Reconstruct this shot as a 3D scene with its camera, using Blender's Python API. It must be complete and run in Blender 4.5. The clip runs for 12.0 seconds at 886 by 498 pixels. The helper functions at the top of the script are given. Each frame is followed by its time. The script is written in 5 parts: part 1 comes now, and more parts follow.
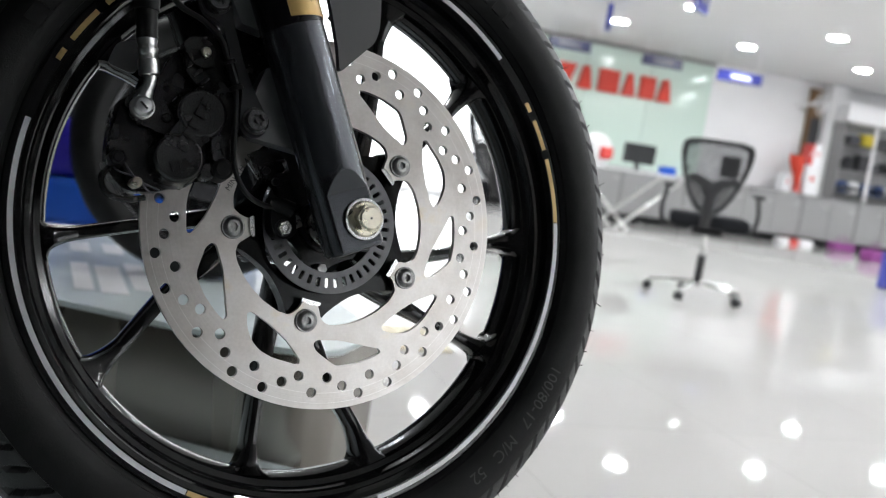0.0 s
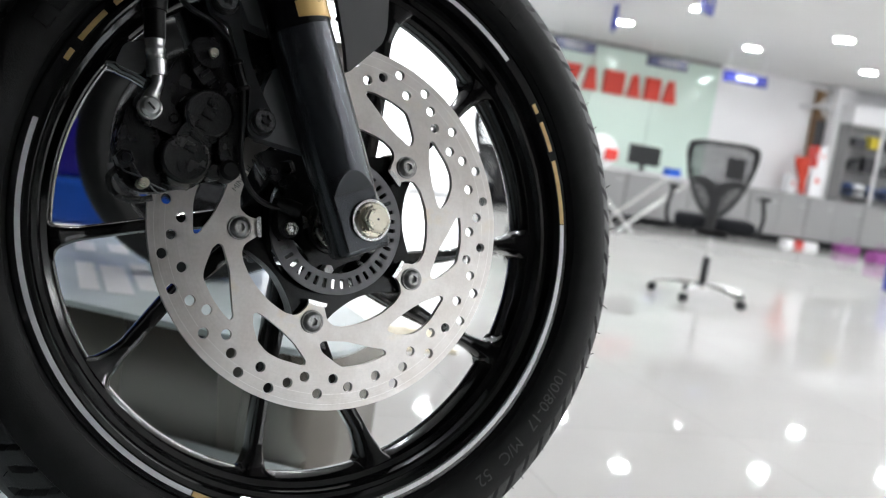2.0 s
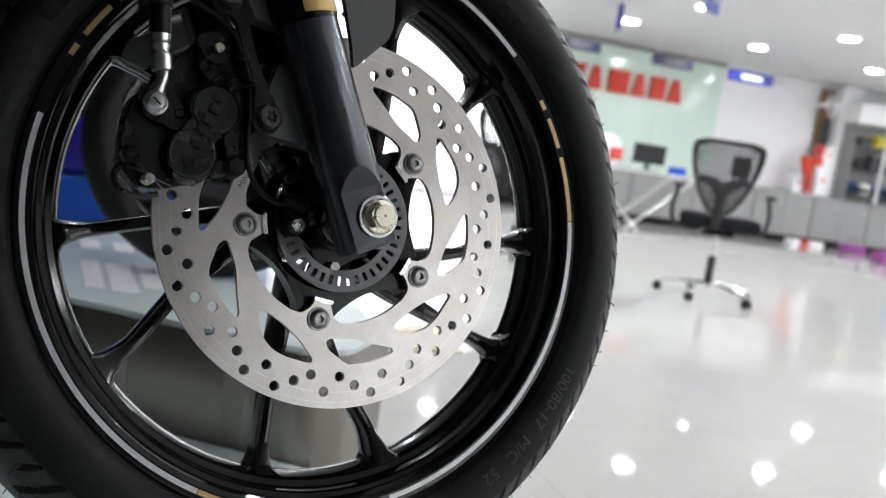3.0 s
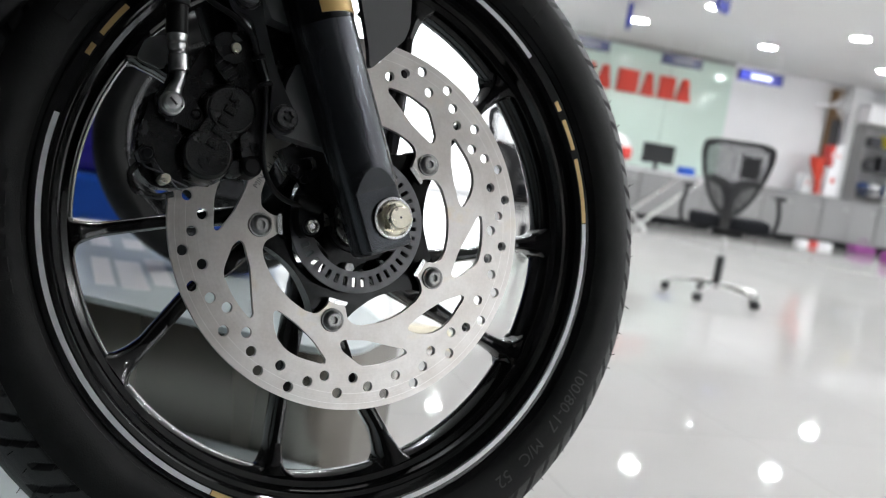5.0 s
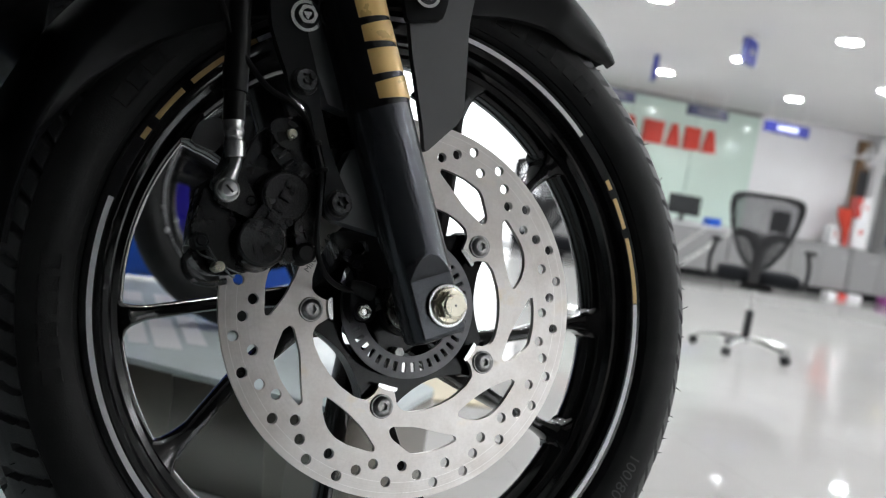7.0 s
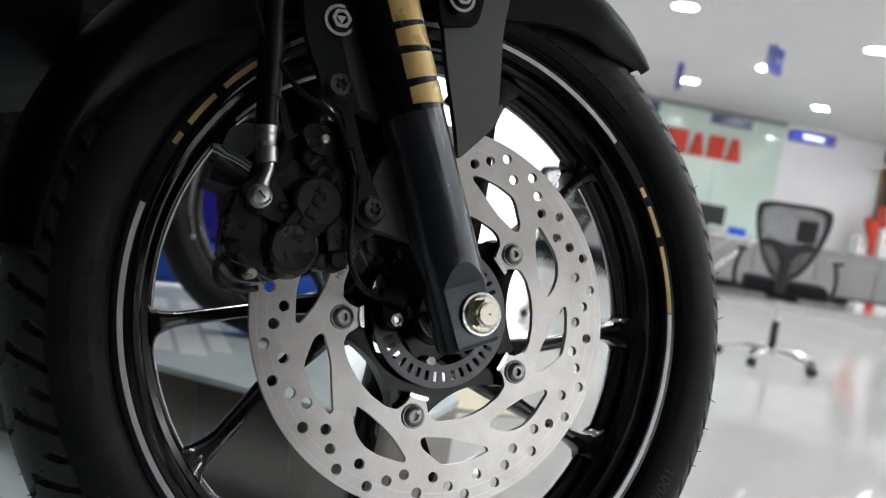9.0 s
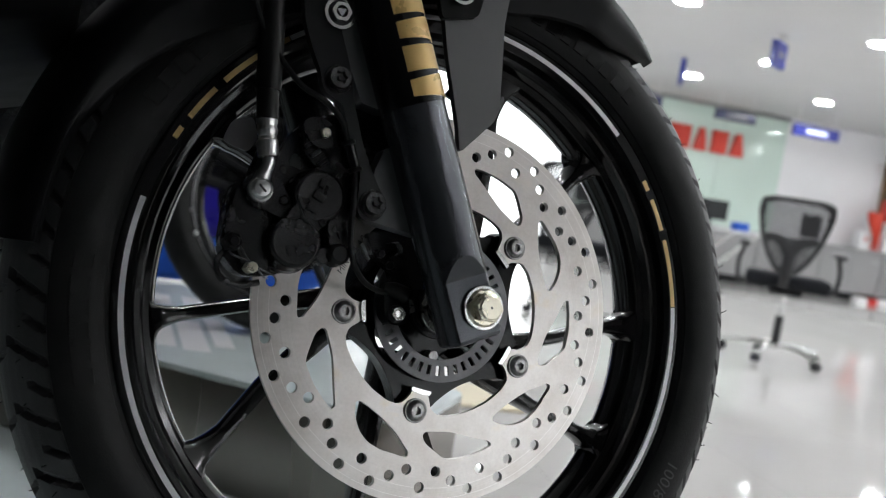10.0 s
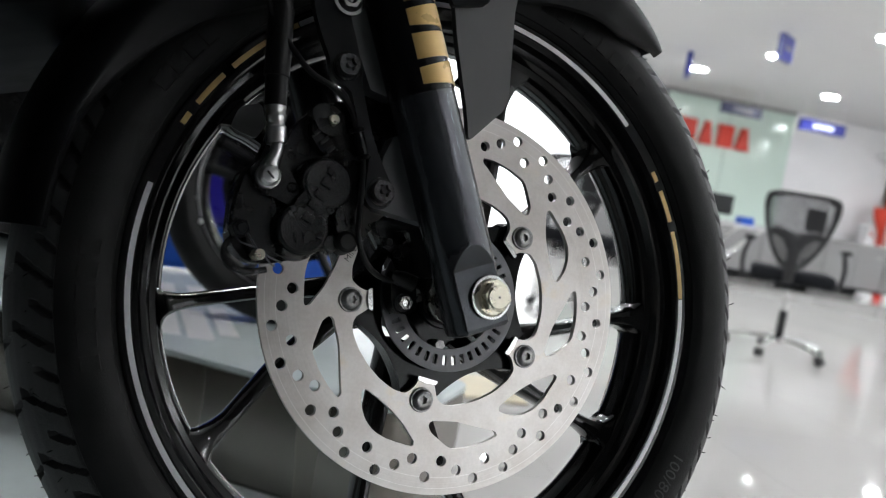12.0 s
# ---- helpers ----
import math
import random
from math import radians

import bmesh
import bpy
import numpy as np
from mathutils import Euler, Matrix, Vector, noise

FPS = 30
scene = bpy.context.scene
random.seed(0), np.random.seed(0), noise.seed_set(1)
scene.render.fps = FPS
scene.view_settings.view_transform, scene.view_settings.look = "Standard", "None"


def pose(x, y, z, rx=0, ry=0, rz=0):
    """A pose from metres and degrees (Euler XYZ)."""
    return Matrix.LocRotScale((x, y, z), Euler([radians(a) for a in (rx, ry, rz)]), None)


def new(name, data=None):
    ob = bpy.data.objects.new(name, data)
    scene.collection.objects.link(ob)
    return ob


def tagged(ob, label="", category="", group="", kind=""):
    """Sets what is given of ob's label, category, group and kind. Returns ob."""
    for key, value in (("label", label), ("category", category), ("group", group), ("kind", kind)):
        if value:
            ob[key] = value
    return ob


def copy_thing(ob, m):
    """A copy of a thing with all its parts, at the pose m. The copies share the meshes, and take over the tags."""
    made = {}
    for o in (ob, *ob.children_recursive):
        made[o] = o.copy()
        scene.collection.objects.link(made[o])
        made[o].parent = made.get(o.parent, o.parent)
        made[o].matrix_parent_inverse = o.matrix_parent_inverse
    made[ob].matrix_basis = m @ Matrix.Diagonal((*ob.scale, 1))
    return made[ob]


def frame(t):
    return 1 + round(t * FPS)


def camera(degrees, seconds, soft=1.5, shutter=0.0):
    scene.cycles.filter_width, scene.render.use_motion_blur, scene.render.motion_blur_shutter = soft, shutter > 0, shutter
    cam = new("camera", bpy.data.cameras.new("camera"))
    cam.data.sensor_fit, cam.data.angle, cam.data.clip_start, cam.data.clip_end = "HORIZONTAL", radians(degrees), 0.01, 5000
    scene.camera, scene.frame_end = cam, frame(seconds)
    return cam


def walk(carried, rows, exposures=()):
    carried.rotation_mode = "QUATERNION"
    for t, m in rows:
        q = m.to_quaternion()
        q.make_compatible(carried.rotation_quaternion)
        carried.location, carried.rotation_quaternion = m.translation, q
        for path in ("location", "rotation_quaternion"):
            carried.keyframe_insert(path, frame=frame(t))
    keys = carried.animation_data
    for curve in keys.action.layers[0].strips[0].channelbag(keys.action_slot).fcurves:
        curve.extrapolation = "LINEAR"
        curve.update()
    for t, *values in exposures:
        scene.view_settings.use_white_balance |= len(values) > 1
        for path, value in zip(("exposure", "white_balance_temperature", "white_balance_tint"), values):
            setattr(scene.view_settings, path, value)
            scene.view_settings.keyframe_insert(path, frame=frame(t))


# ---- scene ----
cam = camera(51.80, 12.0, soft=1.1)
cam.data.dof.use_dof, cam.data.dof.focus_distance, cam.data.dof.aperture_fstop = True, 0.68, 7.0
PATH = [
    (0.0, -0.2451, -0.7096, 0.7562, 83.327, -8.443, -26.781),
    (0.5, -0.2457, -0.7080, 0.7552, 83.355, -8.826, -26.713),
    (1.0, -0.2462, -0.7073, 0.7556, 83.322, -8.802, -26.628),
    (1.5, -0.2453, -0.7070, 0.7551, 83.346, -8.894, -26.503),
    (2.0, -0.2462, -0.7077, 0.7563, 83.334, -8.625, -26.489),
    (2.5, -0.2468, -0.7044, 0.7540, 83.366, -8.884, -26.346),
    (3.0, -0.2454, -0.7022, 0.7536, 83.244, -8.608, -26.204),
    (5.0, -0.2496, -0.6973, 0.7552, 83.044, -8.943, -25.703),
    (5.5, -0.2533, -0.6946, 0.7586, 83.289, -8.843, -25.607),
    (6.0, -0.2586, -0.6838, 0.7687, 84.307, -9.175, -25.172),
    (6.5, -0.2645, -0.6774, 0.7742, 85.247, -9.328, -24.676),
    (7.0, -0.2665, -0.6723, 0.7778, 85.744, -9.333, -24.218),
    (7.5, -0.2704, -0.6675, 0.7784, 86.046, -9.415, -23.636),
    (9.5, -0.2688, -0.6593, 0.7741, 85.955, -9.429, -22.704),
    (10.0, -0.2677, -0.6585, 0.7735, 85.766, -9.318, -22.648),
    (10.5, -0.2682, -0.6575, 0.7726, 85.610, -9.488, -22.577),
    (11.0, -0.2686, -0.6579, 0.7724, 85.436, -9.619, -22.504),
    (11.5, -0.2678, -0.6567, 0.7715, 85.310, -9.695, -22.434),
    (12.0, -0.2688, -0.6549, 0.7710, 85.194, -9.829, -22.366),
]
walk(cam, [(t, pose(x, y, z, rx, ry, rz)) for t, x, y, z, rx, ry, rz in PATH],
     exposures=((0.0, 0.33, 6420, 9), (4.0, 0.29, 6420, 9), (6.0, 0.14, 6420, 9), (8.0, 0.02, 6420, 9), (12.0, 0.0, 6420, 9)))
# where the motorcycle's front wheel stands: the disc's centre, the lean on the side stand and the turn of the spokes
BIKE = pose(0.00090, -0.05295, 0.68181, -11.3036, 4.8885, 0)

# ---------------------------------------------------------------- light
ROOM = pose(0, 0, 0, 0, 0, -10.5)
CEIL = 2.6
world = bpy.data.worlds.new("world")
world.use_nodes = True
world.node_tree.nodes["Background"].inputs[0].default_value = (0.96, 0.98, 1.0, 1)
world.node_tree.nodes["Background"].inputs[1].default_value = 2.5
scene.world = world
LAMP = 138.0

# ---------------------------------------------------------------- materials


def material(name, color, rough=0.5, metal=0.0, vary=0.15, scale=40.0, bump=0.0, bump_scale=300.0, coat=0.0, rough_vary=0.1, tint=None, spec=0.5, stretch=(1, 1, 1)):
    """A procedural surface: two scales of colour change, uneven gloss and fine relief."""
    m = bpy.data.materials.new(name)
    m.use_nodes = True
    t = m.node_tree
    b = t.nodes["Principled BSDF"]
    co = t.nodes.new("ShaderNodeTexCoord")
    mp = t.nodes.new("ShaderNodeMapping")
    mp.inputs["Scale"].default_value = stretch
    t.links.new(co.outputs["Object"], mp.inputs["Vector"])
    big = t.nodes.new("ShaderNodeTexNoise")
    big.inputs["Scale"].default_value, big.inputs["Detail"].default_value = scale, 4
    small = t.nodes.new("ShaderNodeTexNoise")
    small.inputs["Scale"].default_value, small.inputs["Detail"].default_value = bump_scale, 3
    for n in (big, small):
        t.links.new(mp.outputs[0], n.inputs["Vector"])
    mix = t.nodes.new("ShaderNodeMix")
    mix.data_type = "RGBA"
    dark = tint or tuple(c * (1 - vary) for c in color)
    light = tuple(min(1, c * (1 + vary)) for c in color)
    mix.inputs[6].default_value, mix.inputs[7].default_value = (*dark, 1), (*light, 1)
    add = t.nodes.new("ShaderNodeMath")
    add.operation = "MULTIPLY_ADD"
    add.inputs[1].default_value = 0.35
    ramp = t.nodes.new("ShaderNodeMapRange")
    ramp.inputs[1].default_value, ramp.inputs[2].default_value = 0.42, 0.88
    t.links.new(small.outputs["Fac"], add.inputs[0])
    t.links.new(big.outputs["Fac"], add.inputs[2])
    t.links.new(add.outputs[0], ramp.inputs[0])
    t.links.new(ramp.outputs[0], mix.inputs[0])
    t.links.new(mix.outputs[2], b.inputs["Base Color"])
    rr = t.nodes.new("ShaderNodeMapRange")
    rr.inputs[3].default_value, rr.inputs[4].default_value = max(0.02, rough - rough_vary), min(1, rough + rough_vary)
    t.links.new(big.outputs["Fac"], rr.inputs[0])
    t.links.new(rr.outputs[0], b.inputs["Roughness"])
    b.inputs["Metallic"].default_value = metal
    b.inputs["Coat Weight"].default_value = coat
    b.inputs["Coat Roughness"].default_value = 0.05
    b.inputs["Specular IOR Level"].default_value = spec
    if bump:
        bp = t.nodes.new("ShaderNodeBump")
        bp.inputs["Strength"].default_value, bp.inputs["Distance"].default_value = bump, 0.001
        t.links.new(small.outputs["Fac"], bp.inputs["Height"])
        t.links.new(bp.outputs[0], b.inputs["Normal"])
    return m


def glow(name, color, strength):
    m = bpy.data.materials.new(name)
    m.use_nodes = True
    b = m.node_tree.nodes["Principled BSDF"]
    b.inputs["Base Color"].default_value = (*color, 1)
    b.inputs["Emission Color"].default_value = (*color, 1)
    b.inputs["Emission Strength"].default_value = strength
    return m


def brushed_disc():
    """Ground steel of a brake disc: fine rings about the axle, two bright turning marks, a duller pad track, tan stains at the cuts."""
    m = bpy.data.materials.new("brushed_steel")
    m.use_nodes = True
    t = m.node_tree
    b = t.nodes["Principled BSDF"]

    def node(kind, **values):
        n = t.nodes.new(kind)
        for k, v in values.items():
            n.inputs[k.replace("_", " ")].default_value = v
        return n

    def math_node(op, a, c):
        n = t.nodes.new("ShaderNodeMath")
        n.operation = op
        for k, v in enumerate((a, c)):
            if isinstance(v, (int, float)):
                n.inputs[k].default_value = v
            else:
                t.links.new(v, n.inputs[k])
        return n.outputs[0]

    def ramp(src, a, c, lo, hi):
        n = t.nodes.new("ShaderNodeMapRange")
        for k, v in zip((1, 2, 3, 4), (a, c, lo, hi)):
            n.inputs[k].default_value = v
        t.links.new(src, n.inputs[0])
        return n.outputs[0]

    def blend(fac, a, c):
        n = t.nodes.new("ShaderNodeMix")
        n.data_type = "RGBA"
        t.links.new(fac, n.inputs[0])
        for k, v in ((6, a), (7, c)):
            if isinstance(v, tuple):
                n.inputs[k].default_value = v
            else:
                t.links.new(v, n.inputs[k])
        return n.outputs[2]

    co = t.nodes.new("ShaderNodeTexCoord")
    sep = t.nodes.new("ShaderNodeSeparateXYZ")
    t.links.new(co.outputs["Object"], sep.inputs[0])
    X, Z = sep.outputs[0], sep.outputs[2]
    r = math_node("SQRT", math_node("ADD", math_node("MULTIPLY", X, X), math_node("MULTIPLY", Z, Z)), 0.0)
    a = math_node("ARCTAN2", Z, X)
    polar_co = t.nodes.new("ShaderNodeCombineXYZ")
    t.links.new(math_node("MULTIPLY", r, 150.0), polar_co.inputs[0])
    t.links.new(math_node("MULTIPLY", a, 0.035), polar_co.inputs[1])
    rings = node("ShaderNodeTexNoise", Scale=14, Detail=7, Roughness=0.75)
    t.links.new(polar_co.outputs[0], rings.inputs["Vector"])
    cloud = node("ShaderNodeTexNoise", Scale=24, Detail=6, Roughness=0.6)
    t.links.new(co.outputs["Object"], cloud.inputs["Vector"])
    speck = node("ShaderNodeTexNoise", Scale=420, Detail=3)
    t.links.new(co.outputs["Object"], speck.inputs["Vector"])
    base = blend(ramp(cloud.outputs["Fac"], 0.35, 0.65, 0.0, 1.0), (0.56, 0.522, 0.487, 1), (0.675, 0.652, 0.628, 1))
    track = math_node("MULTIPLY", ramp(r, 0.1110, 0.1135, 0.0, 1.0), ramp(r, 0.1385, 0.1400, 1.0, 0.0))
    fade = math_node("ADD", 1.0, math_node("MULTIPLY", track, ramp(rings.outputs["Fac"], 0.30, 0.70, -0.10, 0.03)))
    fade = math_node("MULTIPLY", fade, ramp(speck.outputs["Fac"], 0.3, 0.7, 0.95, 1.03))
    sc = t.nodes.new("ShaderNodeVectorMath")
    sc.operation = "SCALE"
    t.links.new(base, sc.inputs[0])
    t.links.new(fade, sc.inputs["Scale"])
    rust_f = math_node("MULTIPLY", ramp(cloud.outputs["Fac"], 0.57, 0.70, 0.0, 0.60), ramp(r, 0.080, 0.112, 1.0, 0.35))
    col = blend(rust_f, sc.outputs[0], (0.58, 0.44, 0.24, 1))
    for rr in (0.1364, 0.1288):
        n = t.nodes.new("ShaderNodeMath")
        n.operation = "COMPARE"
        n.inputs[1].default_value, n.inputs[2].default_value = rr, 0.00018
        t.links.new(r, n.inputs[0])
        col = blend(math_node("MULTIPLY", n.outputs[0], 0.45), col, (0.93, 0.92, 0.90, 1))
    t.links.new(col, b.inputs["Base Color"])
    t.links.new(ramp(rings.outputs["Fac"], 0.3, 0.7, 0.29, 0.36), b.inputs["Roughness"])
    b.inputs["Metallic"].default_value = 1.0
    b.inputs["Anisotropic"].default_value = 0.45
    tg = t.nodes.new("ShaderNodeTangent")
    tg.direction_type, tg.axis = "RADIAL", "Y"
    t.links.new(tg.outputs[0], b.inputs["Tangent"])
    bp = node("ShaderNodeBump", Strength=0.10, Distance=0.0003)
    t.links.new(rings.outputs["Fac"], bp.inputs["Height"])
    t.links.new(bp.outputs[0], b.inputs["Normal"])
    return m


def floor_tile(name, size, base, joint):
    """Polished vitrified tile: hairline joints, faint cloudy veining."""
    m = bpy.data.materials.new(name)
    m.use_nodes = True
    t = m.node_tree
    b = t.nodes["Principled BSDF"]
    co = t.nodes.new("ShaderNodeTexCoord")
    br = t.nodes.new("ShaderNodeTexBrick")
    br.offset = 0.0
    for k, v in (("Scale", 1.0), ("Mortar Size", 0.0015), ("Mortar Smooth", 0.1), ("Brick Width", size), ("Row Height", size)):
        br.inputs[k].default_value = v
    br.inputs["Color1"].default_value = (*base, 1)
    br.inputs["Color2"].default_value = (*(c * 0.97 for c in base), 1)
    br.inputs["Mortar"].default_value = (*joint, 1)
    t.links.new(co.outputs["Object"], br.inputs["Vector"])
    n = t.nodes.new("ShaderNodeTexNoise")
    n.inputs["Scale"].default_value, n.inputs["Detail"].default_value = 2.2, 7
    t.links.new(co.outputs["Object"], n.inputs["Vector"])
    mr = t.nodes.new("ShaderNodeMapRange")
    mr.inputs[3].default_value, mr.inputs[4].default_value = 0.93, 1.03
    t.links.new(n.outputs["Fac"], mr.inputs[0])
    mul = t.nodes.new("ShaderNodeVectorMath")
    mul.operation = "SCALE"
    t.links.new(br.outputs["Color"], mul.inputs[0])
    t.links.new(mr.outputs[0], mul.inputs["Scale"])
    t.links.new(mul.outputs[0], b.inputs["Base Color"])
    r2 = t.nodes.new("ShaderNodeMapRange")
    r2.inputs[3].default_value, r2.inputs[4].default_value = 0.030, 0.055
    b.inputs["Specular IOR Level"].default_value = 0.115
    t.links.new(n.outputs["Fac"], r2.inputs[0])
    t.links.new(r2.outputs[0], b.inputs["Roughness"])
    return m


def clear_glass(name, color, rough=0.0):
    m = bpy.data.materials.new(name)
    m.use_nodes = True
    b = m.node_tree.nodes["Principled BSDF"]
    b.inputs["Base Color"].default_value = (*color, 1)
    b.inputs["Roughness"].default_value = rough
    b.inputs["Transmission Weight"].default_value = 1.0
    return m


rubber = material("tyre_rubber", (0.0120, 0.0120, 0.0121), 0.50, 0, 0.40, 30, 0.22, 900, rough_vary=0.08, spec=0.24)
# lighter copy of the tyre rubber: light on the tread put into the colour
tread_rubber = material("lit_rubber", (0.045, 0.045, 0.046), 0.50, 0, 0.30, 30, 0.3, 900, rough_vary=0.10, spec=0.45)
gloss_black = material("gloss_black_paint", (0.0085, 0.0085, 0.0088), 0.13, 0, 0.2, 60, 0.0, 500, coat=0.0, rough_vary=0.03, spec=0.40)
satin_black = material("satin_black_paint", (0.007, 0.0075, 0.009), 0.30, 0, 0.2, 60, 0.05, 1600, rough_vary=0.04, spec=0.32)
carrier_black = material("gloss_black_casting", (0.0042, 0.0042, 0.0045), 0.15, 0, 0.25, 60, 0.05, 900, rough_vary=0.05, spec=0.25)
fork_paint = material("fork_satin_grey", (0.080, 0.085, 0.095), 0.22, 0.68, 0.04, 25, 0.02, 1500, rough_vary=0.01, spec=0.75)
sleeve_black = material("black_sleeve", (0.006, 0.006, 0.007), 0.22, 0, 0.1, 40, 0.02, 1500, rough_vary=0.02, spec=0.30)
bolt_grey = material("dark_grey_bolt", (0.34, 0.34, 0.335), 0.36, 0.9, 0.35, 220, 0.2, 900)
worn_bolt = material("worn_grey_bolt", (0.42, 0.42, 0.41), 0.34, 0.9, 0.4, 220, 0.2, 900)
cast_black = material("cast_black_coating", (0.0110, 0.0110, 0.0115), 0.26, 0, 0.35, 90, 0.14, 900, rough_vary=0.07, spec=0.50)
plastic = material("matte_black_plastic", (0.0034, 0.0036, 0.0040), 0.36, 0, 0.10, 25, 0.18, 1800, rough_vary=0.04, spec=0.16)
# lighter copy of the guard's black plastic: light on the arm put into colour
arm_plastic = material("lit_satin_plastic", (0.021, 0.0215, 0.0225), 0.40, 0, 0.08, 25, 0.12, 1800, rough_vary=0.04, spec=0.34)
bracket_grey = material("grey_cast_web", (0.13, 0.133, 0.139), 0.40, 0.1, 0.10, 60, 0.15, 900)
engine_black = material("deep_black_casting", (0.0020, 0.0020, 0.0022), 0.5, 0, 0.3, 40, 0.1, 500, spec=0.10)
hose_rubber = material("hose_rubber", (0.005, 0.005, 0.005), 0.45, 0, 0.3, 80, 0.1, 600, spec=0.25)
disc_steel = brushed_disc()
ring_steel = material("grey_ring_steel", (0.16, 0.16, 0.165), 0.40, 0.8, 0.12, 80, 0.1, 900)
bolt_steel = material("bolt_steel", (0.36, 0.35, 0.33), 0.28, 1.0, 0.3, 160, 0.1, 900)
dark_bolt = material("dark_bolt", (0.045, 0.045, 0.048), 0.38, 0.7, 0.4, 160, 0.3, 900)
worn_dark = material("worn_dark_bolt", (0.085, 0.085, 0.087), 0.36, 0.8, 0.7, 420, 0.7, 900)
chrome = material("bright_steel", (0.78, 0.78, 0.77), 0.18, 1.0, 0.08, 90, 0.03, 900, rough_vary=0.05)
hose_steel = material("dull_bright_steel", (0.80, 0.80, 0.80), 0.30, 1.0, 0.10, 160, 0.05, 900, rough_vary=0.06)
zinc = material("yellow_zinc", (0.80, 0.75, 0.62), 0.28, 1.0, 0.12, 130, 0.03, 900)
silver_tape = material("silver_rim_tape", (0.78, 0.78, 0.79), 0.34, 0.25, 0.06, 60)
gold_tape = material("gold_rim_tape", (0.74, 0.52, 0.22), 0.35, 0.25, 0.06, 60)
gold_decal = material("gold_decal", (0.72, 0.49, 0.18), 0.30, 0.25, 0.05, 60)
steel_sheet = material("stainless_fascia", (0.285, 0.268, 0.243), 0.27, 1.0, 0.02, 6, 0.0, 400, rough_vary=0.03, stretch=(1, 1, 0.05))
frosted = material("frosted_glass_top", (0.72, 0.80, 0.81), 0.20, 0, 0.05, 5, 0, 60, spec=0.25)
wall_white = material("white_wall_paint", (0.85, 0.85, 0.865), 0.55, 0, 0.03, 1.5, 0.04, 200)
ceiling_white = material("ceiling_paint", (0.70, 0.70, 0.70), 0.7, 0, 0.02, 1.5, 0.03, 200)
glass_green = material("pale_green_back_painted_glass", (0.66, 0.80, 0.72), 0.06, 0, 0.02, 1.0, 0, 60)
sign_red = material("red_letter_acrylic", (0.62, 0.035, 0.014), 0.35, 0, 0.06, 8)
jacket_red = material("red_pennant_cloth", (0.50, 0.035, 0.012), 0.6, 0, 0.12, 20, 0.2, 300)
sign_navy = material("navy_sign_acrylic", (0.022, 0.027, 0.085), 0.3, 0, 0.06, 8)
sign_blue = material("blue_sign_acrylic", (0.03, 0.04, 0.30), 0.3, 0, 0.06, 8)
panel_blue = material("blue_paint", (0.008, 0.085, 0.48), 0.3, 0, 0.1, 8)
panel_violet = material("violet_blue_rim_paint", (0.022, 0.014, 0.30), 0.3, 0, 0.1, 20)
dark_board_paint = material("dark_grey_laminate", (0.11, 0.11, 0.112), 0.35, 0, 0.08, 3, 0.05, 200)
grey_board = material("grey_laminate", (0.285, 0.285, 0.285), 0.3, 0, 0.04, 1.2, 0.05, 200)
skirting_black = material("black_skirting", (0.010, 0.010, 0.011), 0.4, 0, 0.2, 6, spec=0.12)
mesh_black = material("black_mesh_fabric", (0.014, 0.015, 0.018), 0.8, 0, 0.2, 60, 0.3, 600, spec=0.15)
chair_plastic = material("black_chair_plastic", (0.02, 0.02, 0.022), 0.4, 0, 0.15, 40, 0.1, 600)
screen_black = material("black_screen", (0.008, 0.009, 0.010), 0.15, 0, 0.1, 10)
helmet_white = material("white_helmet_shell", (0.78, 0.77, 0.77), 0.15, 0, 0.03, 8, coat=0.5)
helmet_red = material("red_helmet_panel", (0.65, 0.05, 0.04), 0.2, 0, 0.05, 8, coat=0.5)
wood_brown = material("brown_wood", (0.16, 0.085, 0.03), 0.45, 0, 0.3, 6, 0.2, 80, stretch=(1, 1, 0.15))
pink_cloth = material("magenta_bag_cloth", (0.24, 0.05, 0.22), 0.6, 0, 0.15, 12, 0.2, 200)
yellow_pack = material("yellow_pack", (0.60, 0.48, 0.03), 0.4, 0, 0.1, 12)
navy_pack = material("navy_pack", (0.02, 0.05, 0.16), 0.4, 0, 0.2, 12)
dark_pack = material("dark_pack", (0.03, 0.03, 0.035), 0.4, 0, 0.3, 12)
cream_board = material("cream_board", (0.62, 0.55, 0.40), 0.5, 0, 0.05, 4)
# near-black, so that the added walls throw no light back at the wheel
charcoal = material("charcoal_shade_walls", (0.035, 0.035, 0.037), 0.6, 0, 0.1, 2, 0.05, 200)
tile = floor_tile("polished_tile", 0.8, (0.545, 0.535, 0.52), (0.42, 0.40, 0.39))
lamp_glow = glow("lamp_diffuser", (0.97, 0.985, 1.0), LAMP)
sign_glow = glow("lit_sign_face", (0.75, 0.80, 1.0), 1.2)

# ---------------------------------------------------------------- mesh tools


def mesh_object(name, bm, mat, smooth=True, angle=35):
    bmesh.ops.recalc_face_normals(bm, faces=bm.faces)
    me = bpy.data.meshes.new(name)
    if smooth:
        lim = radians(angle)
        for f in bm.faces:
            f.smooth = True
        for e in bm.edges:
            e.smooth = len(e.link_faces) == 2 and e.calc_face_angle(0) < lim
    bm.to_mesh(me)
    bm.free()
    me.materials.append(mat)
    ob = new(name, me)
    if smooth and len(me.polygons) < 6000:
        even = ob.modifiers.new("even_normals", "WEIGHTED_NORMAL")
        even.keep_sharp = True
    return ob


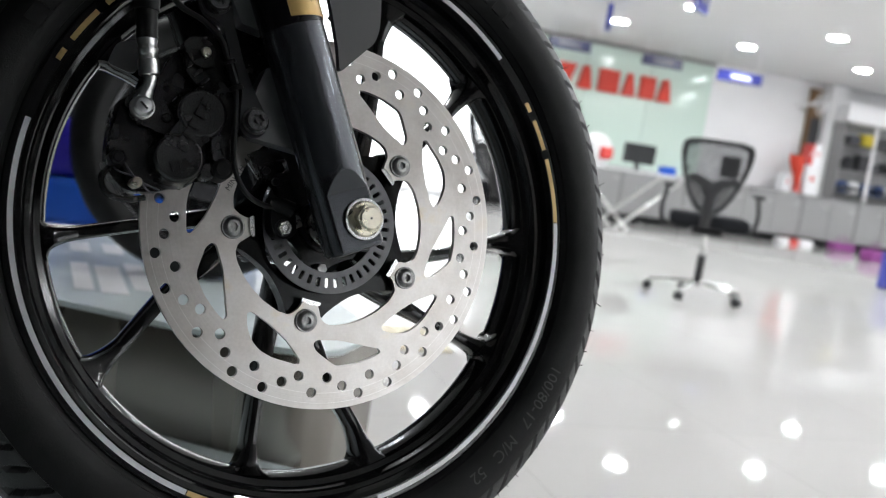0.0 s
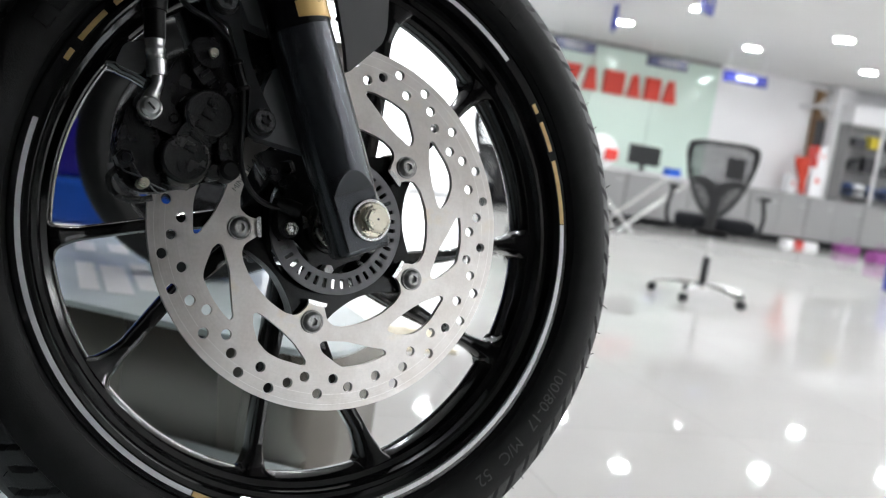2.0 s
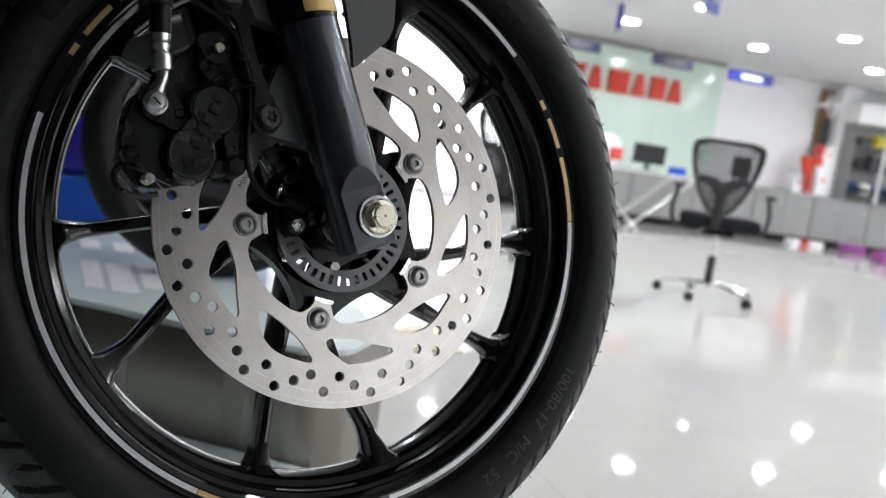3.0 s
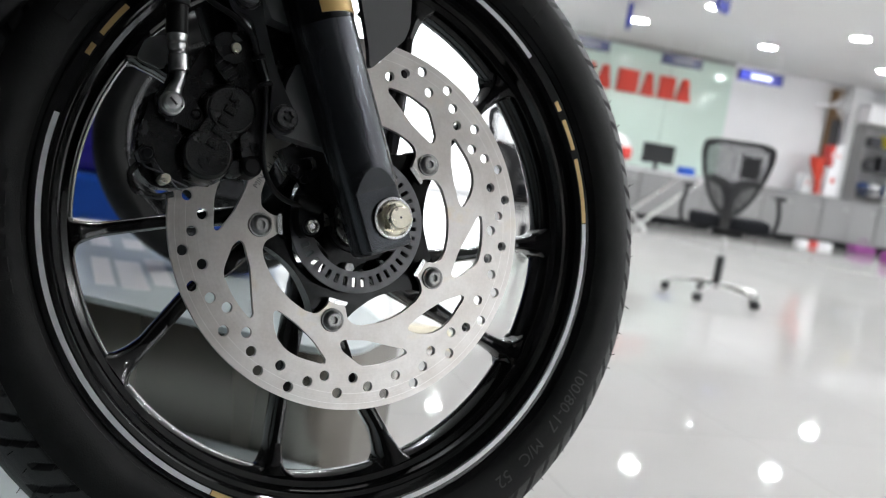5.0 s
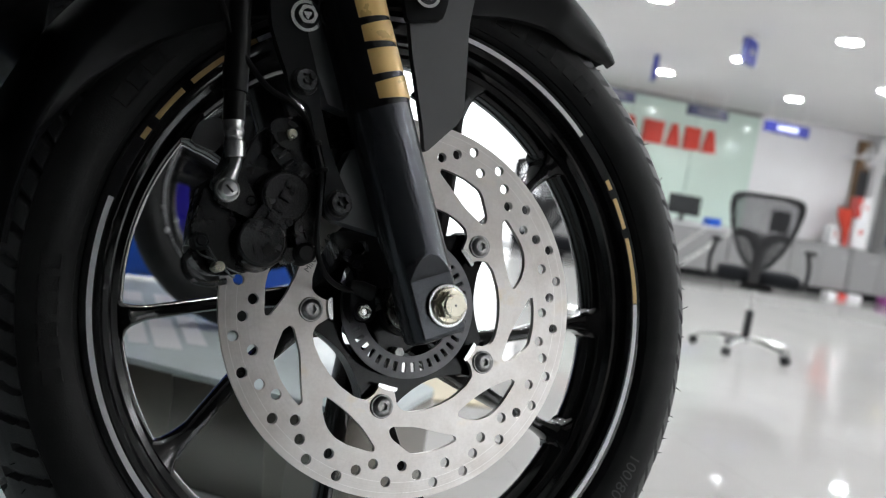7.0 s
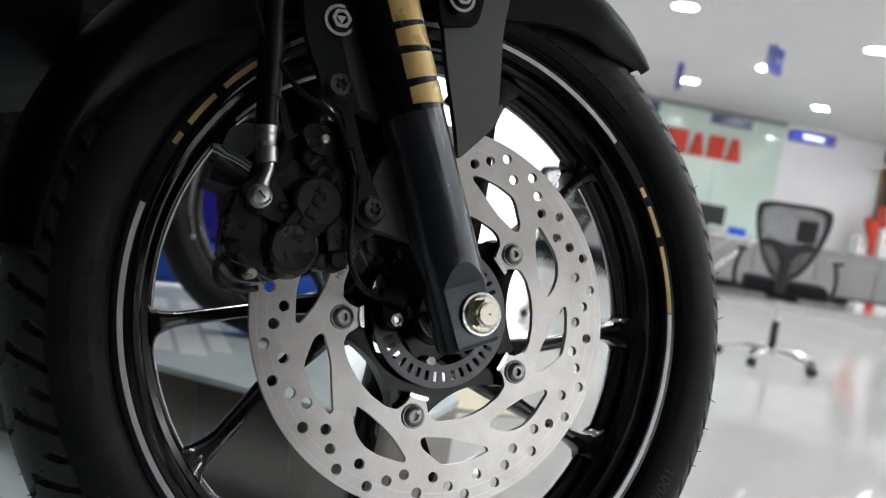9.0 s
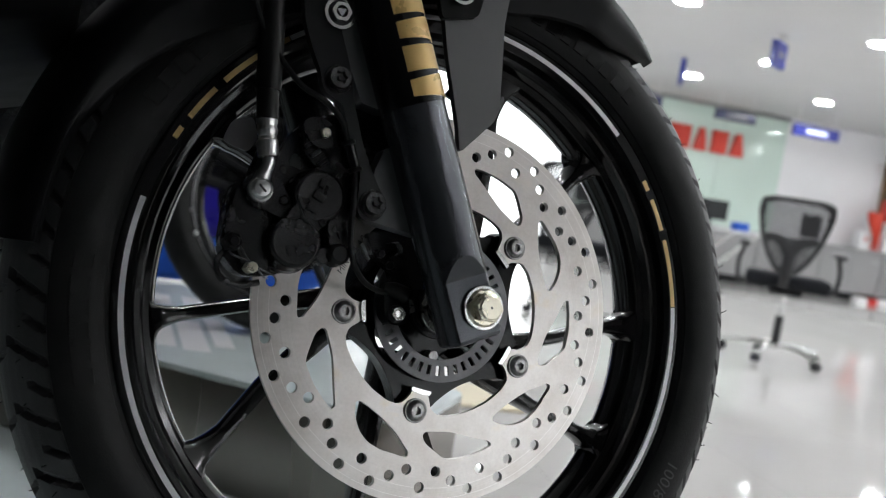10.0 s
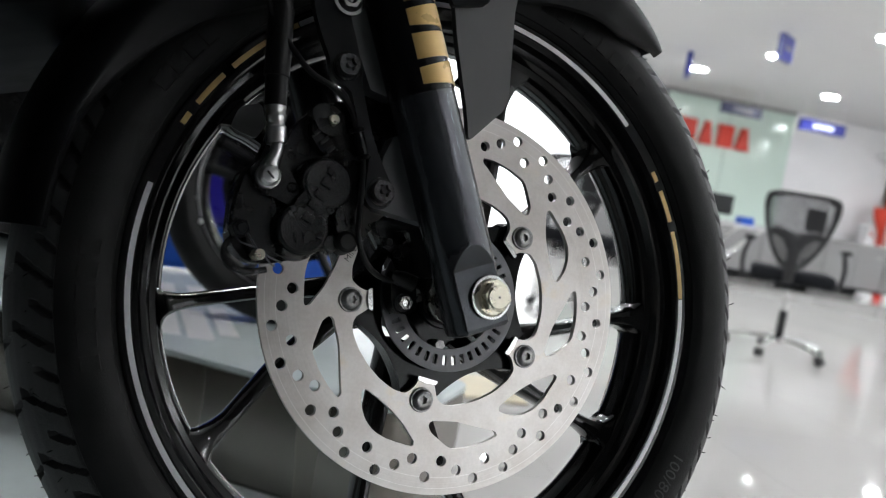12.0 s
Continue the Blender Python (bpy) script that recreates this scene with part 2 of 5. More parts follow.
def part(name, bm, mat, parent, label="", smooth=True, angle=35):
    ob = mesh_object(name, bm, mat, smooth, angle)
    ob.parent = parent
    if label:
        ob["label"] = label
    return ob


def thing(name, m, label, category, group="", kind=""):
    ob = new(name)
    ob.empty_display_size = 0.1
    ob.matrix_world = m
    return tagged(ob, label, category, group, kind)


def revolve(bm, profile, n=96, a0=0.0, a1=360.0, closed=True, wobble=None):
    """Turns a profile of (y, r) about the y axis."""
    full = abs(a1 - a0 - 360) < 1e-6
    rings = []
    for i in range(n if full else n + 1):
        a = radians(a0 + (a1 - a0) * i / n)
        rings.append([bm.verts.new((r * math.cos(a), y, r * math.sin(a))) for y, r in profile])
    m = len(profile)
    for i in range(n):
        p, q = rings[i], rings[(i + 1) % len(rings)]
        for j in range(m if closed else m - 1):
            bm.faces.new((p[j], p[(j + 1) % m], q[(j + 1) % m], q[j]))
    if not full and closed:
        bm.faces.new(rings[0])
        bm.faces.new(rings[-1])
    return bm


def plate(bm, outline, holes, y0, y1):
    """A flat plate in the x-z plane with holes, from y0 to y1."""
    from mathutils.geometry import tessellate_polygon
    loops = [[Vector((x, z, 0)) for x, z in L] for L in (outline, *holes)]
    flat = [v for L in loops for v in L]
    front = [bm.verts.new((v.x, y0, v.y)) for v in flat]
    back = [bm.verts.new((v.x, y1, v.y)) for v in flat]
    for tri in tessellate_polygon(loops):
        for vs in ([front[i] for i in tri], [back[i] for i in reversed(tri)]):
            try:
                bm.faces.new(vs)
            except ValueError:
                pass
    k = 0
    for L in loops:
        n = len(L)
        for i in range(n):
            j = (i + 1) % n
            bm.faces.new((front[k + i], front[k + j], back[k + j], back[k + i]))
        k += n
    return bm


def circle(cx, cz, r, n=24, a0=0.0):
    return [(cx + r * math.cos(radians(a0) + 2 * math.pi * i / n), cz + r * math.sin(radians(a0) + 2 * math.pi * i / n)) for i in range(n)]


def rounded(points, r=0.003, n=4):
    """A polygon with its corners rounded."""
    out = []
    k = len(points)
    for i in range(k):
        p, a, b = Vector(points[i]), Vector(points[i - 1]), Vector(points[(i + 1) % k])
        d = min(r, (a - p).length * 0.45, (b - p).length * 0.45)
        s, e = p + (a - p).normalized() * d, p + (b - p).normalized() * d
        for j in range(n + 1):
            u = j / n
            out.append(tuple((1 - u) ** 2 * s + 2 * u * (1 - u) * p + u * u * e))
    return out


def box(bm, c, s, m=None, bevel=0.0, seg=2):
    r = bmesh.ops.create_cube(bm, size=1, matrix=Matrix.Translation(c) @ (m or Matrix()) @ Matrix.Diagonal((*s, 1)))
    if bevel:
        es = list({e for v in r["verts"] for e in v.link_edges})
        bmesh.ops.bevel(bm, geom=es, offset=bevel, segments=seg, affect="EDGES", profile=0.5)
    return bm


def cyl(bm, p, q, r0, r1=None, n=24, cap=True, bevel=0.0):
    p, q = Vector(p), Vector(q)
    r1 = r0 if r1 is None else r1
    m = (q - p).to_track_quat("Z", "Y").to_matrix().to_4x4()
    length = (q - p).length
    st = [(0, r0), (length, r1)]
    if bevel:
        st = [(0, r0 - bevel), (bevel, r0), (length - bevel, r1), (length, r1 - bevel)]
    rings = [[bm.verts.new(p + m.to_3x3() @ Vector((r * math.cos(2 * math.pi * i / n), r * math.sin(2 * math.pi * i / n), z))) for i in range(n)] for z, r in st]
    for a, b in zip(rings, rings[1:]):
        for i in range(n):
            bm.faces.new((a[i], a[(i + 1) % n], b[(i + 1) % n], b[i]))
    if cap:
        bm.faces.new(rings[0][::-1])
        bm.faces.new(rings[-1])
    return bm


def spline(points, n=8):
    """A smooth line through points (Catmull-Rom)."""
    P = [Vector(p) for p in points]
    P = [2 * P[0] - P[1], *P, 2 * P[-1] - P[-2]]
    out = []
    for i in range(1, len(P) - 2):
        for j in range(n):
            u = j / n
            a, b, c, d = P[i - 1:i + 3]
            out.append(0.5 * ((2 * b) + (c - a) * u + (2 * a - 5 * b + 4 * c - d) * u * u + (3 * b - a - 3 * c + d) * u ** 3))
    return out + [P[-2]]


def tube(bm, points, r, n=12, smooth=8, flat=1.0):
    pts = spline(points, smooth) if smooth else [Vector(p) for p in points]
    rad = r if callable(r) else (lambda u: r)
    up = Vector((0, 1, 0.01)).normalized()
    rings = []
    for i, p in enumerate(pts):
        d = (pts[min(i + 1, len(pts) - 1)] - pts[max(i - 1, 0)]).normalized()
        s = d.cross(up).normalized()
        w = s.cross(d)
        k = rad(i / (len(pts) - 1))
        rings.append([bm.verts.new(p + k * math.cos(2 * math.pi * j / n) * s + flat * k * math.sin(2 * math.pi * j / n) * w) for j in range(n)])
    for a, b in zip(rings, rings[1:]):
        for j in range(n):
            bm.faces.new((a[j], a[(j + 1) % n], b[(j + 1) % n], b[j]))
    bm.faces.new(rings[0])
    bm.faces.new(rings[-1][::-1])
    return bm


def polar(r, a, y=0.0):
    return Vector((r * math.cos(radians(a)), y, r * math.sin(radians(a))))


def text_mesh(words, size):
    """The words as a flat bmesh in the x-y plane, with the built-in font."""
    cu = bpy.data.curves.new("words", "FONT")
    cu.body, cu.size, cu.extrude = words, size, 0.0
    cu.resolution_u = 3
    ob = new("words", cu)
    bpy.context.view_layer.update()
    me = bpy.data.meshes.new_from_object(ob.evaluated_get(bpy.context.evaluated_depsgraph_get()))
    bm = bmesh.new()
    bm.from_mesh(me)
    bpy.data.objects.remove(ob)
    bpy.data.meshes.remove(me)
    bpy.data.curves.remove(cu)
    return bm

# ---------------------------------------------------------------- the showroom (in the room's own axes)
U0, U1, V0, V1 = -2.05, 13.5, -6.0, 12.1


def setting(name, bm, mat, label, category, m=ROOM, smooth=False):
    ob = mesh_object(name, bm, mat, smooth)
    ob.matrix_world = m
    return tagged(ob, label, category, kind="structure")


def slab(c, s, bevel=0.0):
    return box(bmesh.new(), c, s, bevel=bevel)


setting("floor", slab(((U0 + U1) / 2, (V0 + V1) / 2, -0.06), (U1 - U0, V1 - V0, 0.12)), tile, "polished off-white tile floor mirroring the ceiling lamps", "floor")
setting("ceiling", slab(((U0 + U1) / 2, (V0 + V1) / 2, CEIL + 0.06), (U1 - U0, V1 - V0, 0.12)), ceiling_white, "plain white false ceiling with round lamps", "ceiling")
W0, W1, WTOP = -1.6, 4.55, 2.42
# the charcoal walls are added dark to keep light off the wheel's left
walls = (("wall_north_1", (U0 - 0.2, W0), (V1, V1 + 0.2), 0, CEIL, 0), ("wall_north_2", (W1, U1 + 0.2), (V1, V1 + 0.2), 0, CEIL, 0), ("wall_north_3", (W0, W1), (V1, V1 + 0.2), WTOP, CEIL, 0),
         ("wall_south_1", (U0 - 0.2, 3.6), (V0 - 0.2, V0), 0, CEIL, 1), ("wall_south_2", (8.4, U1 + 0.2), (V0 - 0.2, V0), 0, CEIL, 0), ("wall_south_3", (3.6, 8.4), (V0 - 0.2, V0), 2.3, CEIL, 0),
         # first here: a partition added close behind the camera to block light
         ("shade_wall", (U0, 0.34), (-1.06, -0.96), 0, CEIL, 1), ("wall_west", (U0 - 0.2, U0), (V0, V1), 0, CEIL, 1), ("wall_east", (U1, U1 + 0.2), (V0, V1), 0, CEIL, 0))
for nm, (a, b), (c, d), z0, z1, dark in walls:
    setting(nm, slab(((a + b) / 2, (c + d) / 2, (z0 + z1) / 2), (b - a, d - c, z1 - z0)), charcoal if dark else wall_white, "charcoal wall added to keep light off the wheel" if dark else "white painted showroom wall", "wall")

# glazed shop fronts: slim frames and clear panes, bright overcast day outside
pane_glass = clear_glass("window_glass", (1, 1, 1))


def shop_front(name, a0, a1, v, top, n, label):
    w = thing(name, ROOM, label, "window", kind="structure")
    for i in range(n + 1):
        x = a0 + 0.025 + (a1 - a0 - 0.05) * i / n
        part("window_frame", slab((x, v, top / 2), (0.05, 0.08, top - 0.002)), wall_white, w, smooth=False)
    for i in range(n):
        a, b = a0 + 0.05 + (a1 - a0 - 0.05) * i / n, a0 + (a1 - a0 - 0.05) * (i + 1) / n
        part("window_sill", slab(((a + b) / 2, v, 0.03), (b - a, 0.08, 0.058)), wall_white, w, smooth=False)
        pane = part("pane", slab(((a + b) / 2, v, top / 2 + 0.03), (b - a, 0.01, top - 0.066)), pane_glass, w, smooth=False)
        pane.visible_shadow = False


shop_front("window_1", W0, W1, V1 + 0.1, WTOP, 4, "glazed shop front with slim white frames")
# this second front is unseen, added to brighten the disc and the fork
shop_front("unseen_entrance", 3.6, 8.4, V0 - 0.1, 2.3, 4, "unseen glazed entrance, added for the gleam on disc and fork")
setting("ground", slab((5, 3, -0.22), (400, 400, 0.1)), wall_white, "pale paved forecourt outside", "ground")

# pale green glass cladding behind the red sign, in tall sheets
for i in range(3):
    a = 7.85 - 1.08 * (i + 1)
    setting("glass_cladding", slab((a + 0.535, V1 - 0.03, 1.285), (1.068, 0.03, 2.508), 0.003), glass_green, "pale green glass sheet cladding the wall", "cladding")

# dark line under the ceiling: a shadow gap given as a grey strip
setting("trim", slab((6.225, V1 - 0.035, 2.5695), (3.25, 0.045, 0.058)), grey_board, "grey strip for the shadow gap over the glass cladding", "trim")

# round ceiling lamps
bm = cyl(bmesh.new(), (0, 0, 0), (0, 0, -0.018), 0.112, 0.106, 28)
lamp = mesh_object("ceiling_lamp", bm, chair_plastic)
lamp.data.materials[0] = wall_white
tagged(lamp, "round white recessed ceiling lamp, lit", "ceiling lamp", "ceiling lamps")
part("diffuser", cyl(bmesh.new(), (0, 0, -0.0182), (0, 0, -0.021), 0.098, 0.096, 28), lamp_glow, lamp, "glowing white diffuser")
spots = [(5.1 + 1.88 * i, 10.0 - 1.75 * j) for j in range(8) for i in range(-3 if j < 5 else -2 if j == 5 else -1, 5)]
lamp.matrix_world = ROOM @ pose(*spots[0], CEIL)
for u, v in spots[1:]:
    copy_thing(lamp, ROOM @ pose(u, v, CEIL))

# ---------------------------------------------------------------- display platform and its upper step
E0, EDIR, ENOR = Vector((0.202, 0.701)), Vector((0.856, -0.517)), Vector((0.517, 0.856))
LOW, LEDGE, HIGH = 0.38, 0.178, 0.378


def prism(bm, pts, z0, z1, bevel=0.0):
    a = [bm.verts.new((x, y, z0)) for x, y in pts]
    b = [bm.verts.new((x, y, z1)) for x, y in pts]
    bm.faces.new(a[::-1])
    bm.faces.new(b)
    for i in range(len(pts)):
        j = (i + 1) % len(pts)
        bm.faces.new((a[i], a[j], b[j], b[i]))
    if bevel:
        bmesh.ops.bevel(bm, geom=list(bm.edges), offset=bevel, segments=2, affect="EDGES")
    return bm


def edge_pt(s, n):
    p = E0 + EDIR * s + ENOR * n
    return (p.x, p.y)


platform = thing("display_platform", ROOM, "low display platform with a frosted glass top and steel sides", "platform", kind="structure")
low = [(-1.90, 1.20), (0.046, 0.040), (0.14, -0.35), (-0.2, -0.75), (-1.95, 0.30)]
part("body", prism(bmesh.new(), low, 0.0, LOW - 0.012), steel_sheet, platform, "brushed steel sides", smooth=False)
part("glass_top", prism(bmesh.new(), low, LOW - 0.0119, LOW, 0.002), frosted, platform, "pale frosted glass top", smooth=False)
step = thing("display_step", ROOM, "further display step with brushed steel fascia and frosted glass top", "platform", kind="structure")
rnd = [edge_pt(-0.126 + 0.091 * math.sin(radians(a)), 0.091 - 0.091 * math.cos(radians(a))) for a in range(0, 91, 6)]
end = [edge_pt(-0.081 + 0.046 * math.cos(radians(a)), 0.274 + 0.046 * math.sin(radians(a))) for a in range(0, 91, 15)]
high = [edge_pt(-2.2, 0.0), *rnd, *end, (0.03, 2.60), (-0.30, 2.90), edge_pt(-2.2, 1.0)]
ledge = [edge_pt(-2.2, -0.002), edge_pt(-0.022, -0.002), edge_pt(-0.022, -0.33), edge_pt(-2.2, -0.33)]
part("ledge_body", prism(bmesh.new(), ledge, 0.0, LEDGE - 0.012), steel_sheet, step, "brushed steel ledge", smooth=False)
part("ledge_glass", prism(bmesh.new(), ledge, LEDGE - 0.0119, LEDGE, 0.002), frosted, step, "pale frosted glass ledge", smooth=False)
part("fascia", prism(bmesh.new(), high, 0.0, HIGH - 0.011), steel_sheet, step, "brushed stainless steel fascia", angle=60)
part("glass_top", prism(bmesh.new(), high, HIGH - 0.0109, HIGH), frosted, step, "pale frosted glass top", angle=60)
# white vinyl marks on the step's glass as plain blocks
for (u, v), (w, d) in zip([(-0.259, 1.238), (-0.201, 1.22), (-0.149, 1.276), (-0.298, 1.611), (-0.222, 1.611), (-0.146, 1.611)], [(0.037, 0.29), (0.052, 0.29), (0.04, 0.29), (0.046, 0.137), (0.046, 0.137), (0.046, 0.137)]):
    bm = bmesh.new()
    box(bm, (0, 0, HIGH + 0.0006), (w, d, 0.001))
    for q in bm.verts:
        q.co.x += -0.13 * q.co.y
        q.co += Vector((u, v, 0))
    part("white_mark", bm, wall_white, step, "plain white vinyl block", smooth=False)
# cream mat on the floor beyond
mat_thing = thing("floor_mat", ROOM @ pose(0.80, 2.54, 0), "thin cream mat lying on the tiles", "mat")
part("mat_sheet", slab((0, 0, 0.006), (0.30, 0.36, 0.010), 0.003), cream_board, mat_thing)

# ---------------------------------------------------------------- the motorcycle in front, in its wheel's axes (y: away from the disc's face)
YC = 0.054
BOLTS = (47.5, 119.5, -168.5, -96.5, -24.5)
bike = thing("motorcycle", BIKE, "black motorcycle with gold marks, leaning on its side stand", "motorcycle")

# tyre: shaped casing with slanted tread grooves
half = [(-0.0365, 0.2278), (-0.0400, 0.2300), (-0.0412, 0.2318), (-0.0428, 0.2322), (-0.0440, 0.2345), (-0.0462, 0.2380), (-0.0476, 0.2440), (-0.0481, 0.2500), (-0.0476, 0.2560), (-0.0462, 0.2612), (-0.0442, 0.2652), (-0.0430, 0.2654), (-0.0428, 0.2668), (-0.0388, 0.2722), (-0.0345, 0.2772),
        (-0.0292, 0.2824), (-0.0227, 0.2870), (-0.0152, 0.2907), (-0.0077, 0.2930), (0.0, 0.2938)]
prof = []
for (ya, ra), (yb, rb) in zip(half, half[1:]):
    k = 4 if ra >= 0.2660 else 1
    prof += [(ya + (yb - ya) * j / k, ra + (rb - ra) * j / k) for j in range(k)]
prof = prof + [half[-1]] + [(-y, r) for y, r in reversed(prof)]


def tread_depth(y, r, a):
    """How deep the tread is cut at this place: slanted slots on either flank, long and short by turns, and swept cuts on the crown."""
    if r < 0.2668:
        return 0.0
    s = (r - 0.2640) / 0.0298
    ph = a / 360 * 42 + (0.5 if y > 0 else 0.0)
    f = (ph + 0.55 * s) % 1.0
    g = (ph + 0.5 + 0.55 * s) % 1.0
    h = (ph - 0.9 * s) % 1.0
    if f < 0.15 and s < 0.80 or g < 0.13 and s < 0.46:
        return 0.0040
    if h < 0.12 and 0.82 < s < 0.995:
        return 0.0040
    return 0.0


N = 1512
bm = bmesh.new()
rings = []
for i in range(N):
    a = 360 * i / N
    ring = []
    for y, r in prof:
        d = tread_depth(y, r, a)
        ring.append(bm.verts.new(polar(r - d + 0.0009 * min(1.0, max(0.0, (r - 0.256) / 0.02)), a, YC + y * (1 - d * 4))))
    rings.append(ring)
for i in range(N):
    p, q = rings[i], rings[(i + 1) % N]
    for j in range(len(prof) - 1):
        bm.faces.new((p[j], p[j + 1], q[j + 1], q[j]))
tyre = part("tyre", bm, rubber, bike, "black tubeless tyre with slanted tread grooves", angle=28)
# tread faces take the lighter rubber that carries their light
tyre.data.materials.append(tread_rubber)
for f in tyre.data.polygons:
    f.material_index = int(math.hypot(f.center.x, f.center.z) > 0.2650)

# moulding hairs on the tread
bm = bmesh.new()
rnd_n = random.Random(5)
for i in range(150):
    a = i * 2.4 + rnd_n.uniform(-0.6, 0.6)
    for y in (-0.030, 0.004, 0.036):
        if rnd_n.random() < 0.6:
            r = 0.2938 - (abs(y) / 0.0472) ** 2.1 * 0.0365
            p, q = polar(r - 0.001, a, YC + y), polar(r + rnd_n.uniform(0.0015, 0.0055), a + rnd_n.uniform(-0.9, 0.9), YC + y * 1.1 + rnd_n.uniform(-0.002, 0.002))
            cyl(bm, p, q, 0.00045, 0.0003, 5)
tagged(part("rubber_nub", bm, rubber, tyre, "fine moulding hairs"), kind="stuff")


def on_sidewall(words, size, r_mid, a_mid, name):
    """Raised writing round the sidewall, tops outwards, read clockwise."""
    bm = text_mesh(words, size)
    xs = [v.co.x for v in bm.verts]
    mid, ys = (min(xs) + max(xs)) / 2, [v.co.y for v in bm.verts]
    ymid = (min(ys) + max(ys)) / 2
    for v in bm.verts:
        rr = r_mid + v.co.y - ymid
        t = (rr - 0.238) / 0.018
        yy = -0.0462 - 0.0019 * math.sin(min(max(t, 0), 1) * math.pi * 0.72)
        v.co = polar(rr, a_mid - math.degrees((v.co.x - mid) / r_mid), YC + yy - 0.0005)
    # the lighter rubber makes the raised writing stand out
    part(name, bm, tread_rubber, tyre, "raised size marking", smooth=False)


on_sidewall("100/80-17   M/C   52", 0.0150, 0.2480, -35.5, "size_marking")
# raised maker's mark as plain blocks
for a_mid, n in ((66, 8), (149, 4), (-170, 6)):
    for i in range(n):
        bm = bmesh.new()
        a = a_mid + (n / 2 - i) * 3.4
        revolve(bm, [(YC - 0.0470, 0.2410), (YC - 0.0481, 0.2415), (YC - 0.0486, 0.2530), (YC - 0.0470, 0.2535)], 4, a - 1.1, a + 1.1)
        part("raised_block", bm, rubber, tyre)

# rim
rp = [(-0.0360, 0.2290), (-0.0385, 0.2282), (-0.0393, 0.2265), (-0.0391, 0.2245), (-0.0387, 0.2185), (-0.0360, 0.2150), (-0.0300, 0.2125), (-0.0290, 0.2090), (-0.0270, 0.2075), (-0.0190, 0.2058), (-0.0170, 0.2015), (-0.0145, 0.1995), (-0.0070, 0.1968)]
prof = rp + [(-y, r) for y, r in reversed(rp)] + [(0.030, 0.2290), (0.016, 0.2080), (-0.016, 0.2080), (-0.030, 0.2290)]
rim = part("rim", revolve(bmesh.new(), [(YC + y, r) for y, r in prof], 240), gloss_black, bike, "gloss black cast alloy rim", angle=22)


def tape(a0, a1, mat, name):
    ya, yb = YC - 0.0390, YC - 0.0388
    p = [(ya - 0.0004, 0.2235), (yb - 0.0004, 0.2198), (yb + 0.0004, 0.2198), (ya + 0.0004, 0.2235)]
    part(name, revolve(bmesh.new(), p, max(3, int(abs(a1 - a0) / 1.5)), a0, a1), mat, rim)


for k in range(3):
    o = -120 * k
    tape(-69.2 + o, 10.4 + o, silver_tape, "silver_rim_tape")
    tape(10.6 + o, 25.4 + o, gold_tape, "gold_rim_tape")
    tape(27.6 + o, 34.7 + o, gold_tape, "gold_rim_tape")
    tape(36.9 + o, 39.2 + o, gold_tape, "gold_rim_tape")


def spoke(bolt, kind):
    """A cast spoke with a flared foot: straight out from the boss, or slanting to the rim's next foot."""
    e = Vector((math.cos(radians(bolt)), math.sin(radians(bolt))))
    s = Vector((-e.y, e.x))
    if kind == 0:
        pts = [(0.036, -0.012), (0.075, -0.010), (0.130, -0.006), (0.175, -0.001), (0.192, 0.001), (0.1995, 0.002)]
    else:
        pts = [(0.040, 0.010), (0.075, 0.018), (0.118, 0.052), (0.148, 0.083), (0.163, 0.0945), (0.1735, 0.101)]
    wid = [0.0085, 0.0075, 0.0054, 0.0054, 0.0085, 0.0185]
    dep = [0.018, 0.017, 0.014, 0.013, 0.015, 0.019]
    yc = [YC + 0.004, YC + 0.006, YC + 0.006, YC + 0.004, YC + 0.002, YC + 0.001]
    bm = bmesh.new()
    P = [Vector((p[0] * e.x + p[1] * s.x, y, p[0] * e.y + p[1] * s.y)) for p, y in zip(pts, yc)]
    rings = []
    M = 4
    for i in range(len(P) - 1):
        for j in range(M + (i == len(P) - 2)):
            u = j / M
            c = P[i].lerp(P[i + 1], u)
            w, d = wid[i] + (wid[i + 1] - wid[i]) * u * u, dep[i] + (dep[i + 1] - dep[i]) * u
            t = (P[i + 1] - P[i]).normalized()
            sd = t.cross(Vector((0, 1, 0))).normalized()
            ring = []
            for q in range(12):
                an = 2 * math.pi * q / 12
                ca, sa = math.cos(an), math.sin(an)
                cx, cy = abs(ca) ** 0.55 * (1 if ca > 0 else -1), abs(sa) ** 0.55 * (1 if sa > 0 else -1)
                ring.append(bm.verts.new(c + sd * w * cx + Vector((0, d * cy, 0))))
            rings.append(ring)
    for a, b in zip(rings, rings[1:]):
        for q in range(12):
            bm.faces.new((a[q], a[(q + 1) % 12], b[(q + 1) % 12], b[q]))
    bm.faces.new(rings[0])
    bm.faces.new(rings[-1][::-1])
    part("spoke", bm, gloss_black, rim, angle=40)


for b in BOLTS:
    spoke(b, 0)
    spoke(b, 1)

# hub and the star that carries the disc
hub = part("hub", revolve(bmesh.new(), [(0.006, 0.016), (0.006, 0.022), (0.012, 0.0235), (0.032, 0.0245), (0.036, 0.0275), (0.042, 0.0290), (0.072, 0.0290), (0.078, 0.0285), (0.098, 0.027), (0.100, 0.016)], 64), satin_black, bike, "black cast hub")
out, cut = [], []
